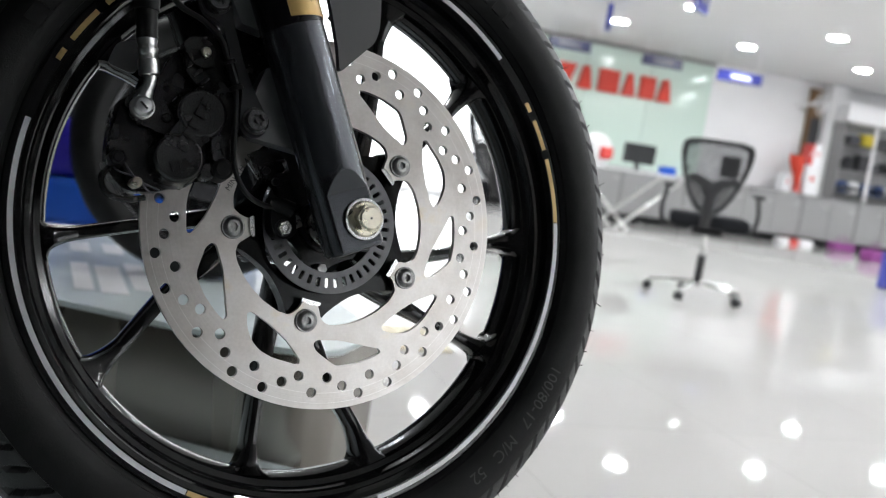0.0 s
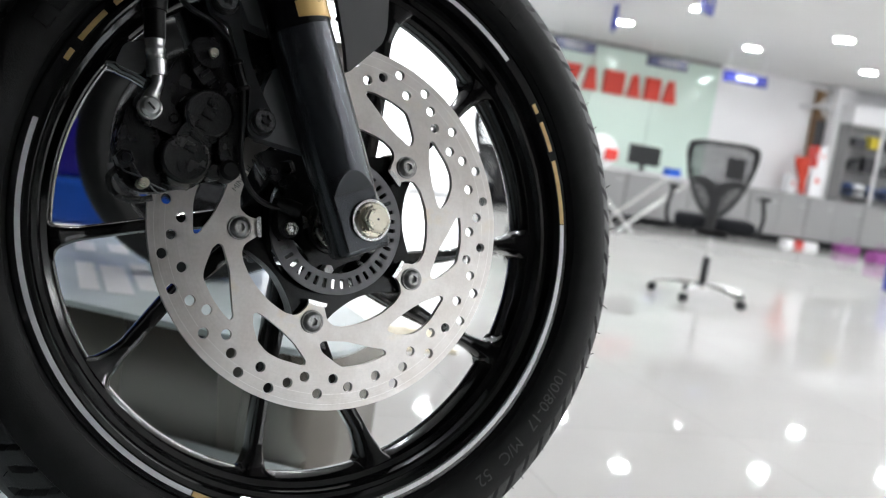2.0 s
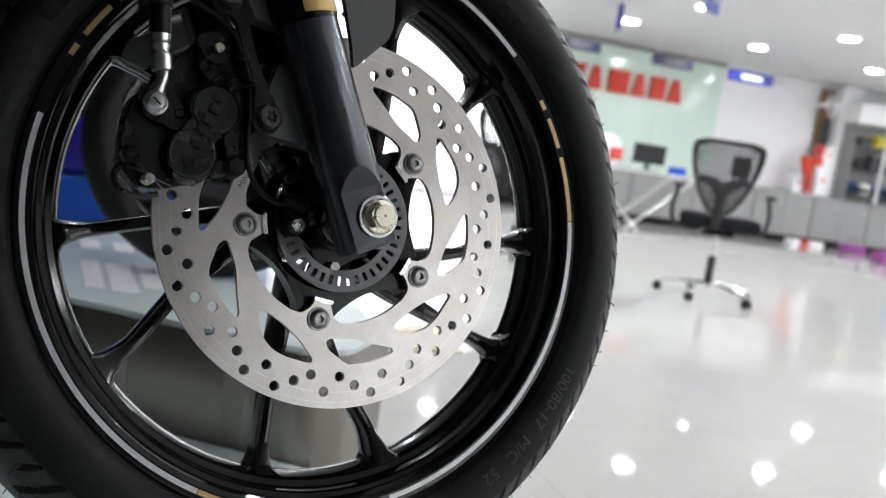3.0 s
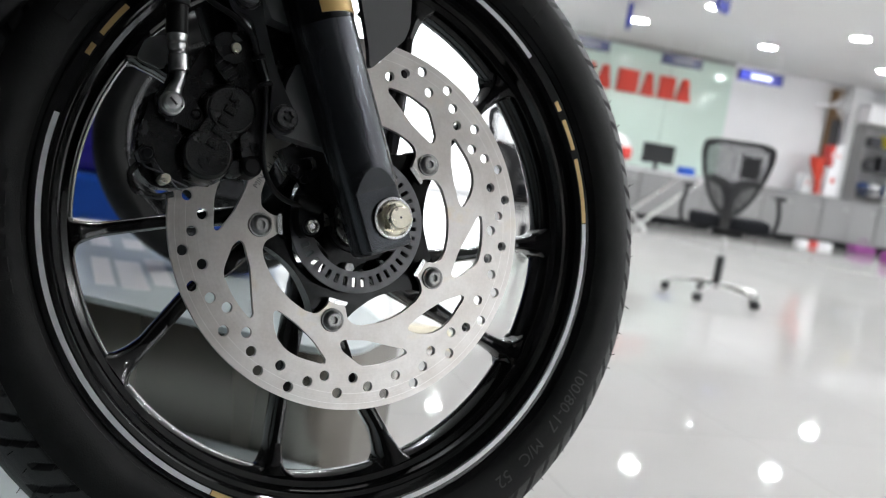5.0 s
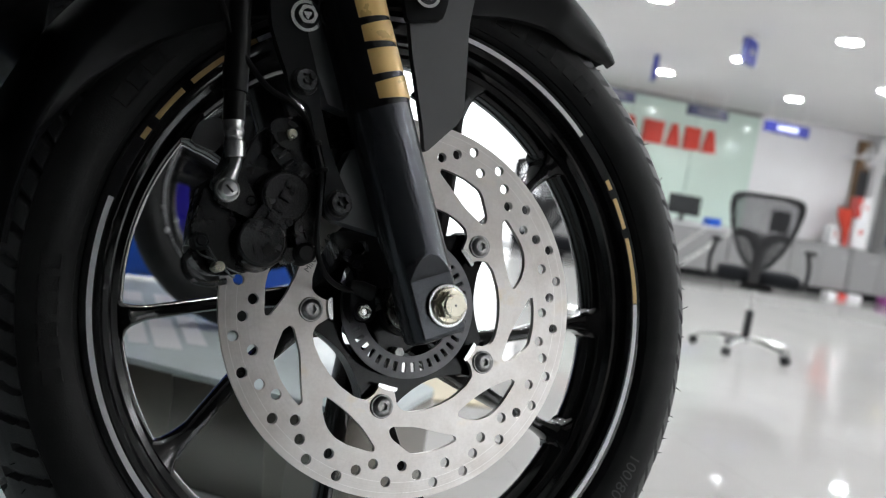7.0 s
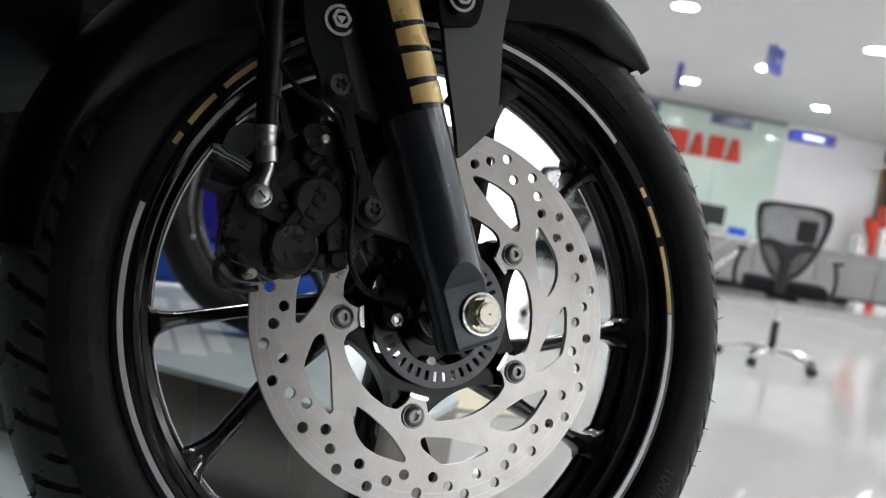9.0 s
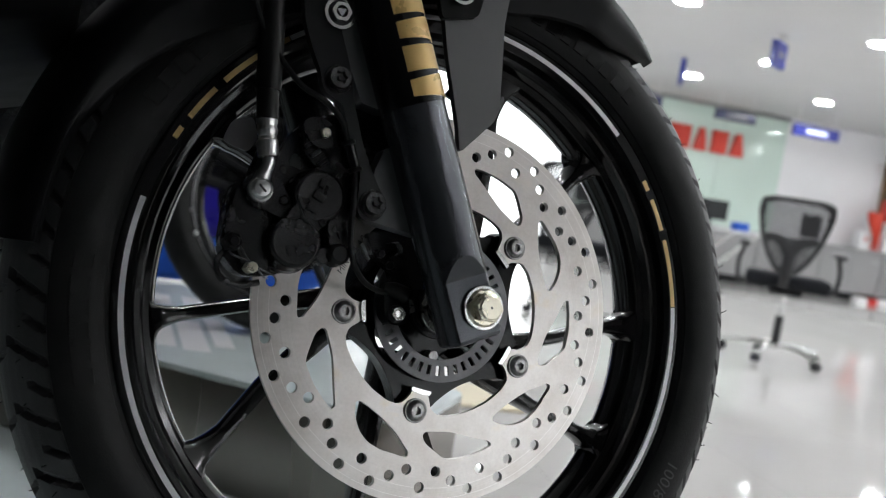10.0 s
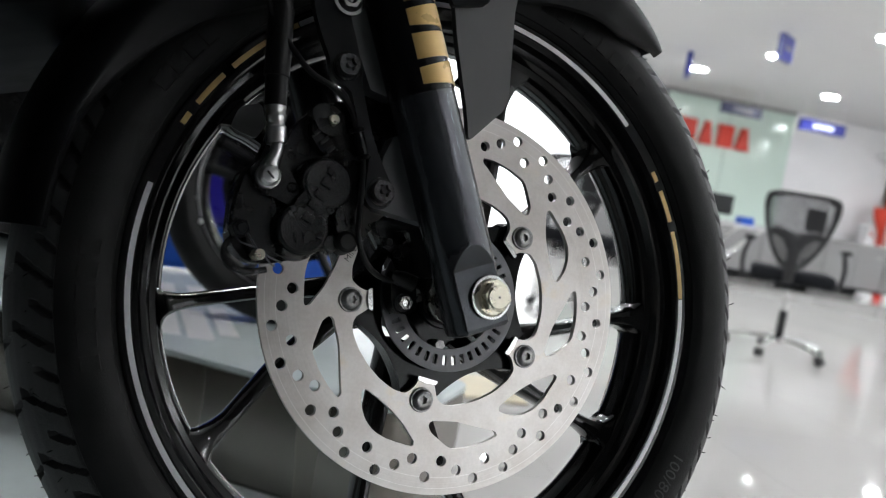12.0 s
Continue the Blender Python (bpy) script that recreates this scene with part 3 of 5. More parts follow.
for b in BOLTS:
    out += [polar(r, b + a) for r, a in ((0.084, -7.0), (0.0865, 0), (0.084, 7.0), (0.075, 10.5), (0.069, 14.5), (0.0640, 21), (0.0605, 29), (0.0595, 36), (0.0605, 43), (0.0640, 51), (0.069, 57.5), (0.075, 61.5))]
    cut.append(rounded([tuple(polar(r, b + 36 + a).xz) for r, a in ((0.034, -20), (0.0515, -23.5), (0.0540, -12), (0.0545, 0), (0.0540, 12), (0.0515, 23.5), (0.034, 20), (0.0310, 0))], 0.004))
carrier = part("disc_carrier", plate(bmesh.new(), rounded([tuple(v.xz) for v in out], 0.003, 2), cut, 0.0090, 0.0250), carrier_black, bike, "black star that carries the brake disc")
for b in BOLTS:
    part("boss", cyl(bmesh.new(), polar(0.0759, b, 0.0061), polar(0.0745, b, 0.0300), 0.0115, 0.0145, 24), carrier_black, carrier)

part("spacer", revolve(bmesh.new(), [(-0.0060, 0.0150), (-0.0060, 0.0188), (-0.0052, 0.0196), (0.0058, 0.0196), (0.0058, 0.0150)], 48), bolt_steel, hub, "bright turned spacer")

# brake disc
after = [(91.5, 6.6), (89.0, 8.2), (88.7, 13.0), (89.6, 20.5), (100.2, 33.7), (105.0, 38.0), (108.7, 38.2), (109.5, 34.0), (109.9, 26.3), (109.3, 18.5), (106.7, 15.9), (97.1, 8.1)]
before = [(92.9, -29.2), (90.0, -28.2), (88.8, -23.0), (89.8, -15.0), (95.0, -5.6), (105.3, 1.9), (108.6, 1.9), (109.4, 0.5), (110.0, -9.5), (109.3, -15.5), (106.0, -20.7), (99.5, -25.8)]
inner = [(62.3, -5.6), (61.8, 0.0), (62.3, 5.6), (66.0, 7.2), (73.0, 9.2), (76.8, 13.0), (78.0, 18.5), (78.2, 27.0), (78.2, 36.0), (78.2, 45.0), (77.8, 55.0), (75.8, 61.8), (70.0, 65.0), (65.5, 66.3)]
HOLE_R = (128.6, 117.2, 124.5, 132.4, 121.0, 132.4, 124.2, 117.2)


def xz(r, a):
    return (r / 1000 * math.cos(radians(a)), r / 1000 * math.sin(radians(a)))


def fine(poly, b, n=3):
    """A closed outline in polar steps, rounded off."""
    return rounded([xz(r, b + a) for r, a in poly], 0.004, n)


cuts = [fine([p for p in after], b) for b in BOLTS] + [fine(before, b) for b in BOLTS]
cuts.append(rounded([xz(r, b + a) for b in (-168.5, -96.5, -24.5, 47.5, 119.5) for r, a in inner], 0.002, 2))
cuts += [circle(*xz(HOLE_R[j % 8], -178.2 + 5.625 * j), 0.0039, 18) for j in range(64)]
ring_out = circle(0, 0, 0.1410, 220)
bm = plate(bmesh.new(), ring_out, cuts, 0.0, 0.0045)
disc = part("brake_disc", bm, disc_steel, bike, "drilled brushed steel brake disc with slots", angle=20)
for b in BOLTS:
    p = polar(0.0759, b)
    q = lambda y: Vector((p.x, y, p.z))
    head = revolve(bmesh.new(), [(0.0, 0.0088), (-0.0012, 0.0088), (-0.0016, 0.0084), (-0.0016, 0.0076), (-0.0020, 0.0073), (-0.0032, 0.0068), (-0.0042, 0.0056), (-0.0046, 0.0046), (-0.0045, 0.0042), (-0.0010, 0.0042), (0.0, 0.0046)], 36)
    bmesh.ops.translate(head, verts=head.verts, vec=q(0))
    bt = part("disc_bolt", head, bolt_grey, disc, "worn grey button-head bolt", angle=40)
    rg = bmesh.new()
    plate(rg, circle(p.x, p.z, 0.0043, 24), [circle(p.x, p.z, 0.0031, 6, b)], -0.0045, 0.0002)
    part("bolt_socket", rg, worn_bolt, bt, "hexagon socket", angle=20)
    part("socket_floor", cyl(bmesh.new(), q(-0.0016), q(-0.0012), 0.0034, 0.0034, 12), worn_bolt, bt)
    cl = bmesh.new()
    plate(cl, rounded([xz(60.6, b - 7.5), xz(60.2, b), xz(60.6, b + 7.5), xz(63.4, b + 6.6), xz(63.8, b), xz(63.4, b - 6.6)], 0.001), [], -0.0022, 0.0030)
    part("spring_clip", cl, chrome, disc, "bright spring clip")
# etched minimum-thickness mark
bm = text_mesh("MIN. TH. 4.0", 0.0060)
for v in bm.verts:
    c = Vector((-0.0838, 0, 0.0110))
    d = Vector((math.cos(radians(65)), 0, math.sin(radians(65))))
    n = Vector((-d.z, 0, d.x))
    v.co = c + d * v.co.x + n * (v.co.y - 0.003) + Vector((0, -0.0004, 0))
part("thickness_mark", bm, worn_dark, disc, "etched minimum thickness mark", smooth=False)

# sensor ring
slots = []
for i in range(40):
    a = -148.5 + 9 * i
    slots.append(rounded([xz(48.8, a - 1.9), xz(48.8, a + 1.9), xz(41.6, a + 2.2), xz(41.6, a - 2.2)], 0.0008, 2))
part("sensor_ring", plate(bmesh.new(), circle(0, 0, 0.0535, 120), slots + [circle(0, 0, 0.0372, 80)], -0.0012, 0.0010), ring_steel, bike, "grey slotted speed sensor ring")
for a in (-92, -20, 52, 124, 196):
    sb = cyl(bmesh.new(), polar(0.0348, a, 0.000), polar(0.0348, a, 0.022), 0.0042, 0.0048, 6, bevel=0.0005)
    part("ring_bolt", sb, worn_bolt, hub, "small steel bolt")

# fork legs: tube, lug and axle
AX = Vector((-0.433, 0, 0.9014)).normalized()


def fork_pt(s, y):
    return Vector((-0.0085, y, 0.0)) + AX * s


def fork(y, side):
    """One leg: a satin tube that runs down to the axle, milled flat on its outer side below a scooped shoulder, and its black sleeve."""
    M = Matrix((tuple(AX.cross(Vector((0, 1, 0)))), (0, 1, 0), tuple(AX))).transposed().to_3x3()
    R, FLAT, S0, S1 = 0.0222, 0.0160, 0.0190, 0.0340
    stations = [(-0.0240, 0.0026), (-0.0234, 0.0013), (-0.0222, 0.0004), (-0.0205, 0.0), (-0.010, 0.0), (0.004, 0.0), (0.0150, 0.0)]
    stations += [(S0 + (S1 - S0) * k / 28, 0.0) for k in range(29)] + [(0.0351, 0.0), (0.060, 0.0), (0.100, 0.0), (0.1372, 0.0)]
    bm = bmesh.new()
    loops = []
    for h, inset in stations:
        if h <= S0:
            d = FLAT - inset
        elif h < S1:
            d = FLAT + (R - FLAT) * (h - S0) / (S1 - S0)
        else:
            d = R
        ring = []
        for i in range(160):
            a = i * math.pi / 80
            px, py = (R - inset) * math.cos(a), (R - inset) * math.sin(a)
            py = side * min(side * py, d)
            ring.append(bm.verts.new(fork_pt(h, y) + M @ Vector((px, py, 0))))
        loops.append(ring)
    for a, b in zip(loops, loops[1:]):
        for i in range(160):
            bm.faces.new((a[i], a[(i + 1) % 160], b[(i + 1) % 160], b[i]))
    bm.faces.new(loops[0][::-1])
    bm.faces.new(loops[-1])
    leg = part("fork_leg", bm, fork_paint, bike, "dark satin fork leg with a flat axle face", angle=12)
    sleeve = bmesh.new()
    cyl(sleeve, fork_pt(0.1374, y), fork_pt(0.62, y), 0.0226, 0.0236, 64)
    part("fork_sleeve", sleeve, sleeve_black, leg, "deep black upper sleeve", angle=30)
    return leg


fy = -0.0500
near_leg = fork(fy, -1)
fork(2 * YC - fy, 1)

# gold maker's mark on the leg as plain blocks wrapped round it
SIDE = AX.cross(Vector((0, 1, 0))).normalized()
for i, (w0, w1) in enumerate(((0.98, 0.60), (0.94, 0.94), (0.98, 0.60), (0.98, 0.98), (0.98, 0.60), (0.55, 0.95))):
    bm = bmesh.new()
    s0 = 0.1475 + i * 0.0191
    rows_v = []
    for j in range(13):
        u = j / 12
        an = radians(-74 + 92 * u)
        w = 0.0088 * (w0 + (w1 - w0) * u)
        d = Vector((0, -1, 0)) * math.cos(an) + SIDE * math.sin(an)
        rows_v.append([bm.verts.new(fork_pt(s0 + q * w, fy) + d * rr) for q, rr in ((-1, 0.0234), (1, 0.0234), (1, 0.0226), (-1, 0.0226))])
    for p, q in zip(rows_v, rows_v[1:]):
        for k in range(4):
            bm.faces.new((p[k], p[(k + 1) % 4], q[(k + 1) % 4], q[k]))
    bm.faces.new(rows_v[0])
    bm.faces.new(rows_v[-1][::-1])
    part("gold_mark", bm, gold_decal, near_leg, "plain gold block of the maker's mark")

# axle bolt
axle = part("axle", cyl(bmesh.new(), (-0.0008, -0.060, 0.0), (-0.0008, 0.16, 0.0), 0.0075, 0.0075, 24), bolt_steel, bike, "steel wheel axle")
part("washer", cyl(bmesh.new(), (-0.0015, -0.0664, 0), (-0.0015, -0.0690, 0), 0.0150, 0.0148, 48, bevel=0.0005), chrome, axle, "bright washer")
part("bolt_flange", cyl(bmesh.new(), (-0.0015, -0.0691, 0), (-0.0015, -0.0712, 0), 0.0128, 0.0118, 40, bevel=0.0004), zinc, axle)
part("bolt_head", cyl(bmesh.new(), (-0.0015, -0.0713, 0), (-0.0015, -0.0785, 0), 0.0101, 0.0101, 6, bevel=0.0007), zinc, axle, "yellow zinc hexagon head", angle=20)
part("bolt_end", cyl(bmesh.new(), (-0.0015, -0.0785, 0), (-0.0015, -0.0800, 0), 0.0080, 0.0076, 32, bevel=0.0004), zinc, axle)
part("centre_mark", cyl(bmesh.new(), (-0.0015, -0.0801, 0), (-0.0015, -0.0803, 0), 0.0008, 0.0008, 10), dark_bolt, axle)

# brake caliper with hose, bleed bolt, pins and slider


def cast(name, pts, y0, y1, mat, parent, label="", r=0.004, bevel=0.0014, holes=()):
    """A cast plate with rounded corners and softened edges, from y0 (near) to y1."""
    bm = plate(bmesh.new(), rounded(pts, r, 4), list(holes), y0, y1)
    bmesh.ops.bevel(bm, geom=[e for e in bm.edges if len(e.link_faces) == 2 and e.calc_face_angle(0) > 1.2], offset=bevel, segments=3, affect="EDGES")
    return part(name, bm, mat, parent, label, angle=50)


caliper = cast("brake_caliper", [(-0.1716, 0.0500), (-0.1722, 0.0260), (-0.1713, 0.0120), (-0.1660, 0.0), (-0.1550, -0.0067), (-0.1390, -0.0040), (-0.1120, 0.0075), (-0.0950, 0.0180), (-0.0870, 0.0400), (-0.0890, 0.0660), (-0.0950, 0.0900), (-0.1030, 0.1110), (-0.1130, 0.1130), (-0.1310, 0.1040), (-0.1400, 0.0920), (-0.1470, 0.0720), (-0.1600, 0.0600)], -0.0260, -0.0070, cast_black, bike, "black cast two-piston brake caliper", 0.006, 0.002)
part("far_half", box(bmesh.new(), (-0.128, 0.0165, 0.046), (0.062, 0.018, 0.080), Matrix.Rotation(radians(12), 4, "Y"), 0.006), cast_black, caliper)
cast("cast_cheek", [(-0.1690, 0.0490), (-0.1716, 0.0260), (-0.1712, 0.0170), (-0.1640, 0.0150), (-0.1600, 0.0060), (-0.1553, -0.0040), (-0.1400, -0.0030), (-0.1420, 0.0159), (-0.1472, 0.0374), (-0.1591, 0.0402)], -0.0330, -0.0255, cast_black, caliper)
cast("banjo_arm", [(-0.1670, 0.0500), (-0.1640, 0.0575), (-0.1553, 0.0590), (-0.1473, 0.0604), (-0.1400, 0.0520), (-0.1313, 0.0416), (-0.1345, 0.0323), (-0.1494, 0.0358), (-0.1612, 0.0386)], -0.0390, -0.0255, cast_black, caliper, "", 0.004, 0.002)
part("arm_plug", cyl(bmesh.new(), (-0.1395, -0.0385, 0.0448), (-0.1395, -0.0412, 0.0448), 0.0034, 0.0030, 20, bevel=0.0008), cast_black, caliper)
cast("bolt_lug", [(-0.1380, 0.0975), (-0.1305, 0.1040), (-0.1195, 0.1025), (-0.1140, 0.0962), (-0.1140, 0.0880), (-0.1203, 0.0830), (-0.1298, 0.0850)], -0.0410, -0.0250, cast_black, caliper, "", 0.005, 0.002)
cast("spring_block", [(-0.1345, 0.0915), (-0.1285, 0.0891), (-0.1181, 0.0816), (-0.1165, 0.0731), (-0.1238, 0.0720), (-0.1320, 0.0796)], -0.0370, -0.0250, cast_black, caliper, "", 0.0025)
for k in range(3):
    x, z = -0.1296 + 0.0052 * k, 0.0850 - 0.0047 * k
    part("spring_tab", box(bmesh.new(), (x, -0.0380, z), (0.0026, 0.0024, 0.0072), Matrix.Rotation(radians(42), 4, "Y"), 0.0006), satin_black, caliper)
# piston housings: round caps with a softened rim, joined by a neck
for x, z in ((-0.1290, 0.0196), (-0.1185, 0.0518)):
    y = -0.0470
    bm = revolve(bmesh.new(), [(-0.0250, 0.0196), (y + 0.0090, 0.0178), (y + 0.0042, 0.0172), (y + 0.0018, 0.0166), (y + 0.0004, 0.0154), (y, 0.0143), (y + 0.0003, 0.0138), (y + 0.0004, 0.0), (-0.0250, 0.0)], 64, closed=False)
    bmesh.ops.translate(bm, verts=bm.verts, vec=(x, 0, z))
    part("piston_housing", bm, cast_black, caliper, "round piston housing", angle=40)
cast("housing_neck", [(-0.1392, 0.0295), (-0.1352, 0.0400), (-0.1310, 0.0455), (-0.1080, 0.0425), (-0.1132, 0.0345), (-0.1168, 0.0265)], -0.0462, -0.0250, cast_black, caliper, "", 0.005, 0.002)
part("neck_eye", revolve(bmesh.new(), [(-0.0448, 0.0012), (-0.0470, 0.0014), (-0.0470, 0.0024), (-0.0448, 0.0028)], 20), cast_black, caliper).data.transform(Matrix.Translation((-0.1140, 0, 0.0352)))
# raised maker's mark as plain bars
for x, z in ((-0.1277, 0.0272), (-0.1251, 0.0360), (-0.1222, 0.0432), (-0.1194, 0.0514), (-0.1170, 0.0594)):
    part("raised_bar", box(bmesh.new(), (x, -0.0472, z), (0.0056, 0.0016, 0.0080), Matrix.Rotation(radians(-71), 4, "Y"), 0.0005), cast_black, caliper)
for (x, z), k, y in (((-0.1306, 0.0143), 1.0, -0.0466), ((-0.0990, 0.0316), 0.86, -0.0438)):
    q = [(x + k * a, z + k * b) for a, b in ((-0.0044, 0.0012), (0.0016, 0.0048), (0.0046, -0.0012), (-0.0014, -0.0048))]
    w = [(x + k * a, z + k * b) for a, b in ((-0.0029, 0.0009), (0.0012, 0.0032), (0.0031, -0.0009), (-0.0010, -0.0032))]
    part("raised_badge", plate(bmesh.new(), rounded(q, 0.0012), [rounded(w, 0.0008)], y - 0.0010, y + 0.0006), cast_black, caliper)
cast("slider_lug", [(-0.1097, 0.0364), (-0.1060, 0.0402), (-0.0936, 0.0387), (-0.0915, 0.0319), (-0.0945, 0.0215), (-0.1061, 0.0225)], -0.0432, -0.0250, cast_black, caliper, "", 0.003)
part("slider_sleeve", cyl(bmesh.new(), (-0.1085, -0.028, 0.0150), (-0.1085, -0.0425, 0.0150), 0.0062, 0.0058, 24, bevel=0.0012), cast_black, caliper)
part("slider_boot", cyl(bmesh.new(), (-0.0992, -0.030, 0.0178), (-0.0992, -0.0480, 0.0178), 0.0082, 0.0070, 28, bevel=0.0022), hose_rubber, caliper, "rubber slider boot")
nut = part("carrier_nut", cyl(bmesh.new(), (-0.1655, -0.026, 0.0130), (-0.1655, -0.0385, 0.0130), 0.0062, 0.0060, 6, bevel=0.0010), satin_black, caliper, "black hexagon nut", angle=20)
part("nut_end", cyl(bmesh.new(), (-0.1655, -0.0385, 0.0130), (-0.1655, -0.0410, 0.0130), 0.0036, 0.0033, 18, bevel=0.0006), satin_black, nut)
part("pad_tab", box(bmesh.new(), (-0.1718, -0.0290, 0.0060), (0.0040, 0.0020, 0.0062), Matrix.Rotation(radians(-25), 4, "Y"), 0.0005), ring_steel, caliper, "bright corner of the brake pad plate")
part("pad_tab", box(bmesh.new(), (-0.1700, -0.0290, 0.0235), (0.0026, 0.0020, 0.0050), Matrix.Rotation(radians(20), 4, "Y"), 0.0005), ring_steel, caliper, "bright corner of the brake pad plate")
part("pad_shim", plate(bmesh.new(), rounded([(-0.1740, 0.0880), (-0.1700, 0.1040), (-0.1560, 0.1100), (-0.1500, 0.0960), (-0.1550, 0.0840)], 0.004), [], 0.0280, 0.0300), ring_steel, caliper, "bright steel pad shim")
part("bleed_bolt", cyl(bmesh.new(), (-0.1223, -0.036, 0.0935), (-0.1223, -0.0465, 0.0935), 0.0036, 0.0033, 18, bevel=0.0006), zinc, caliper, "brass-coloured bolt end")
pin = part("pad_pin", cyl(bmesh.new(), (-0.1525, -0.030, -0.0015), (-0.1525, -0.0455, -0.0015), 0.0036, 0.0034, 18, bevel=0.0006), zinc, caliper, "brass-coloured pad pin")
bm = tube(bmesh.new(), [(-0.1670, -0.036, 0.0065), (-0.1640, -0.040, 0.0038), (-0.1552, -0.042, 0.0020), (-0.1464, -0.042, -0.0016), (-0.1369, -0.038, -0.0032)], 0.00055, 8)
tube(bm, [(-0.1610, -0.038, 0.0105), (-0.1560, -0.042, 0.0035), (-0.1500, -0.042, -0.0010), (-0.1440, -0.041, -0.0055), (-0.1400, -0.036, -0.0060)], 0.00055, 8)
part("pin_clip", bm, ring_steel, pin, "bright wire clip")
bm = tube(bmesh.new(), [(-0.1690, -0.030, 0.0060), (-0.1730, -0.033, -0.0020), (-0.1680, -0.034, -0.0110), (-0.1560, -0.033, -0.0130), (-0.1440, -0.032, -0.0090)], 0.0021, 10)
part("pad_carrier_edge", bm, cast_black, caliper)

banjo = part("banjo_bolt", revolve(bmesh.new(), [(-0.030, 0.0078), (-0.044, 0.0078), (-0.0445, 0.0068), (-0.048, 0.0066), (-0.0500, 0.0050), (-0.0505, 0.0)], 28, closed=False), hose_steel, caliper, "bright domed banjo bolt")
for v in banjo.data.vertices:
    v.co += Vector((-0.1566, 0, 0.0477))
part("bolt_slot", box(bmesh.new(), (-0.1568, -0.0503, 0.0476), (0.0062, 0.0012, 0.0012), Matrix.Rotation(radians(38), 4, "Y")), dark_bolt, banjo)
part("banjo_eye", tube(bmesh.new(), [(-0.1566, -0.038, 0.0477), (-0.1562, -0.040, 0.0560), (-0.1545, -0.042, 0.0640), (-0.1550, -0.042, 0.0715)], lambda u: 0.0074 - 0.0034 * min(1, u * 1.8), 16), hose_steel, caliper, "bright hose eye")
A, B = Vector((-0.1553, -0.042, 0.0690)), Vector((-0.1610, -0.042, 0.0945))
bm = bmesh.new()
st = [(0, 0.0058), (0.02, 0.0066), (0.40, 0.0067), (0.44, 0.0058), (0.52, 0.0056), (0.56, 0.0062), (0.66, 0.0066), (0.72, 0.0060), (0.78, 0.0059), (0.84, 0.0065), (0.97, 0.0066), (1.0, 0.0060)]
axis = (B - A).normalized()
sx_ = axis.cross(Vector((0, 1, 0))).normalized()
sy_ = sx_.cross(axis)
lath = [[bm.verts.new(A.lerp(B, q) + (sx_ * math.cos(k * math.pi / 12) + sy_ * math.sin(k * math.pi / 12)) * r) for k in range(24)] for q, r in st]
for p, q in zip(lath, lath[1:]):
    for k in range(24):
        bm.faces.new((p[k], p[(k + 1) % 24], q[(k + 1) % 24], q[k]))
part("hose_ferrule", bm, hose_steel, caliper, "crimped bright steel ferrule", angle=25)
hose = part("brake_hose", tube(bmesh.new(), [(-0.1606, -0.042, 0.0925), (-0.1640, -0.0425, 0.1130), (-0.1668, -0.043, 0.1360), (-0.1700, -0.043, 0.1620), (-0.176, -0.040, 0.215), (-0.190, -0.030, 0.300)], 0.0070, 18), hose_rubber, bike, "black rubber brake hose")
part("hose_sleeve", tube(bmesh.new(), [(-0.1637, -0.0425, 0.1110), (-0.1668, -0.043, 0.1360), (-0.1690, -0.043, 0.1540)], 0.0082, 18), hose_rubber, hose)

# speed sensor and its wire
sensor = part("speed_sensor", plate(bmesh.new(), rounded([(-0.0545, 0.0020), (-0.0358, 0.0020), (-0.0325, -0.0137), (-0.0377, -0.0190), (-0.0466, -0.0196), (-0.0518, -0.0130)], 0.004), [], -0.020, -0.004), plastic, bike, "black plastic wheel speed sensor")
boot = tube(bmesh.new(), [(-0.0600, -0.029, 0.0046), (-0.0545, -0.027, 0.0042), (-0.0480, -0.026, 0.0034), (-0.0420, -0.026, 0.0022), (-0.0400, -0.026, 0.0018)], lambda u: (0.0030 + 0.0028 * min(1, u * 2.2)) * (1 if u < 0.96 else 0.75), 20)
part("sensor_boot", boot, hose_rubber, sensor, "rubber cable boot")
part("sensor_bolt", plate(bmesh.new(), circle(-0.0432, -0.0115, 0.0050, 6, 15), [circle(-0.0432, -0.0115, 0.0026, 18)], -0.0258, -0.0195), bolt_steel, sensor, "steel hexagon bolt", angle=20)
part("bolt_dish", cyl(bmesh.new(), (-0.0432, -0.0196, -0.0115), (-0.0432, -0.0238, -0.0115), 0.0026, 0.0022, 16), chrome, sensor)
part("sensor_washer", cyl(bmesh.new(), (-0.0432, -0.0200, -0.0115), (-0.0432, -0.0212, -0.0115), 0.0064, 0.0064, 24), dark_bolt, sensor)
part("sensor_tab", plate(bmesh.new(), rounded([(-0.0519, 0.0080), (-0.0489, 0.0138), (-0.0404, 0.0177), (-0.0376, 0.0090)], 0.0015), [], -0.0110, -0.0090), chrome, sensor, "bright steel tab")
part("sensor_tab", plate(bmesh.new(), rounded([(-0.0335, 0.0020), (-0.0300, 0.0010), (-0.0262, -0.0069), (-0.0310, -0.0095)], 0.001), [], -0.0130, -0.0110), bolt_steel, sensor, "bright steel tab")
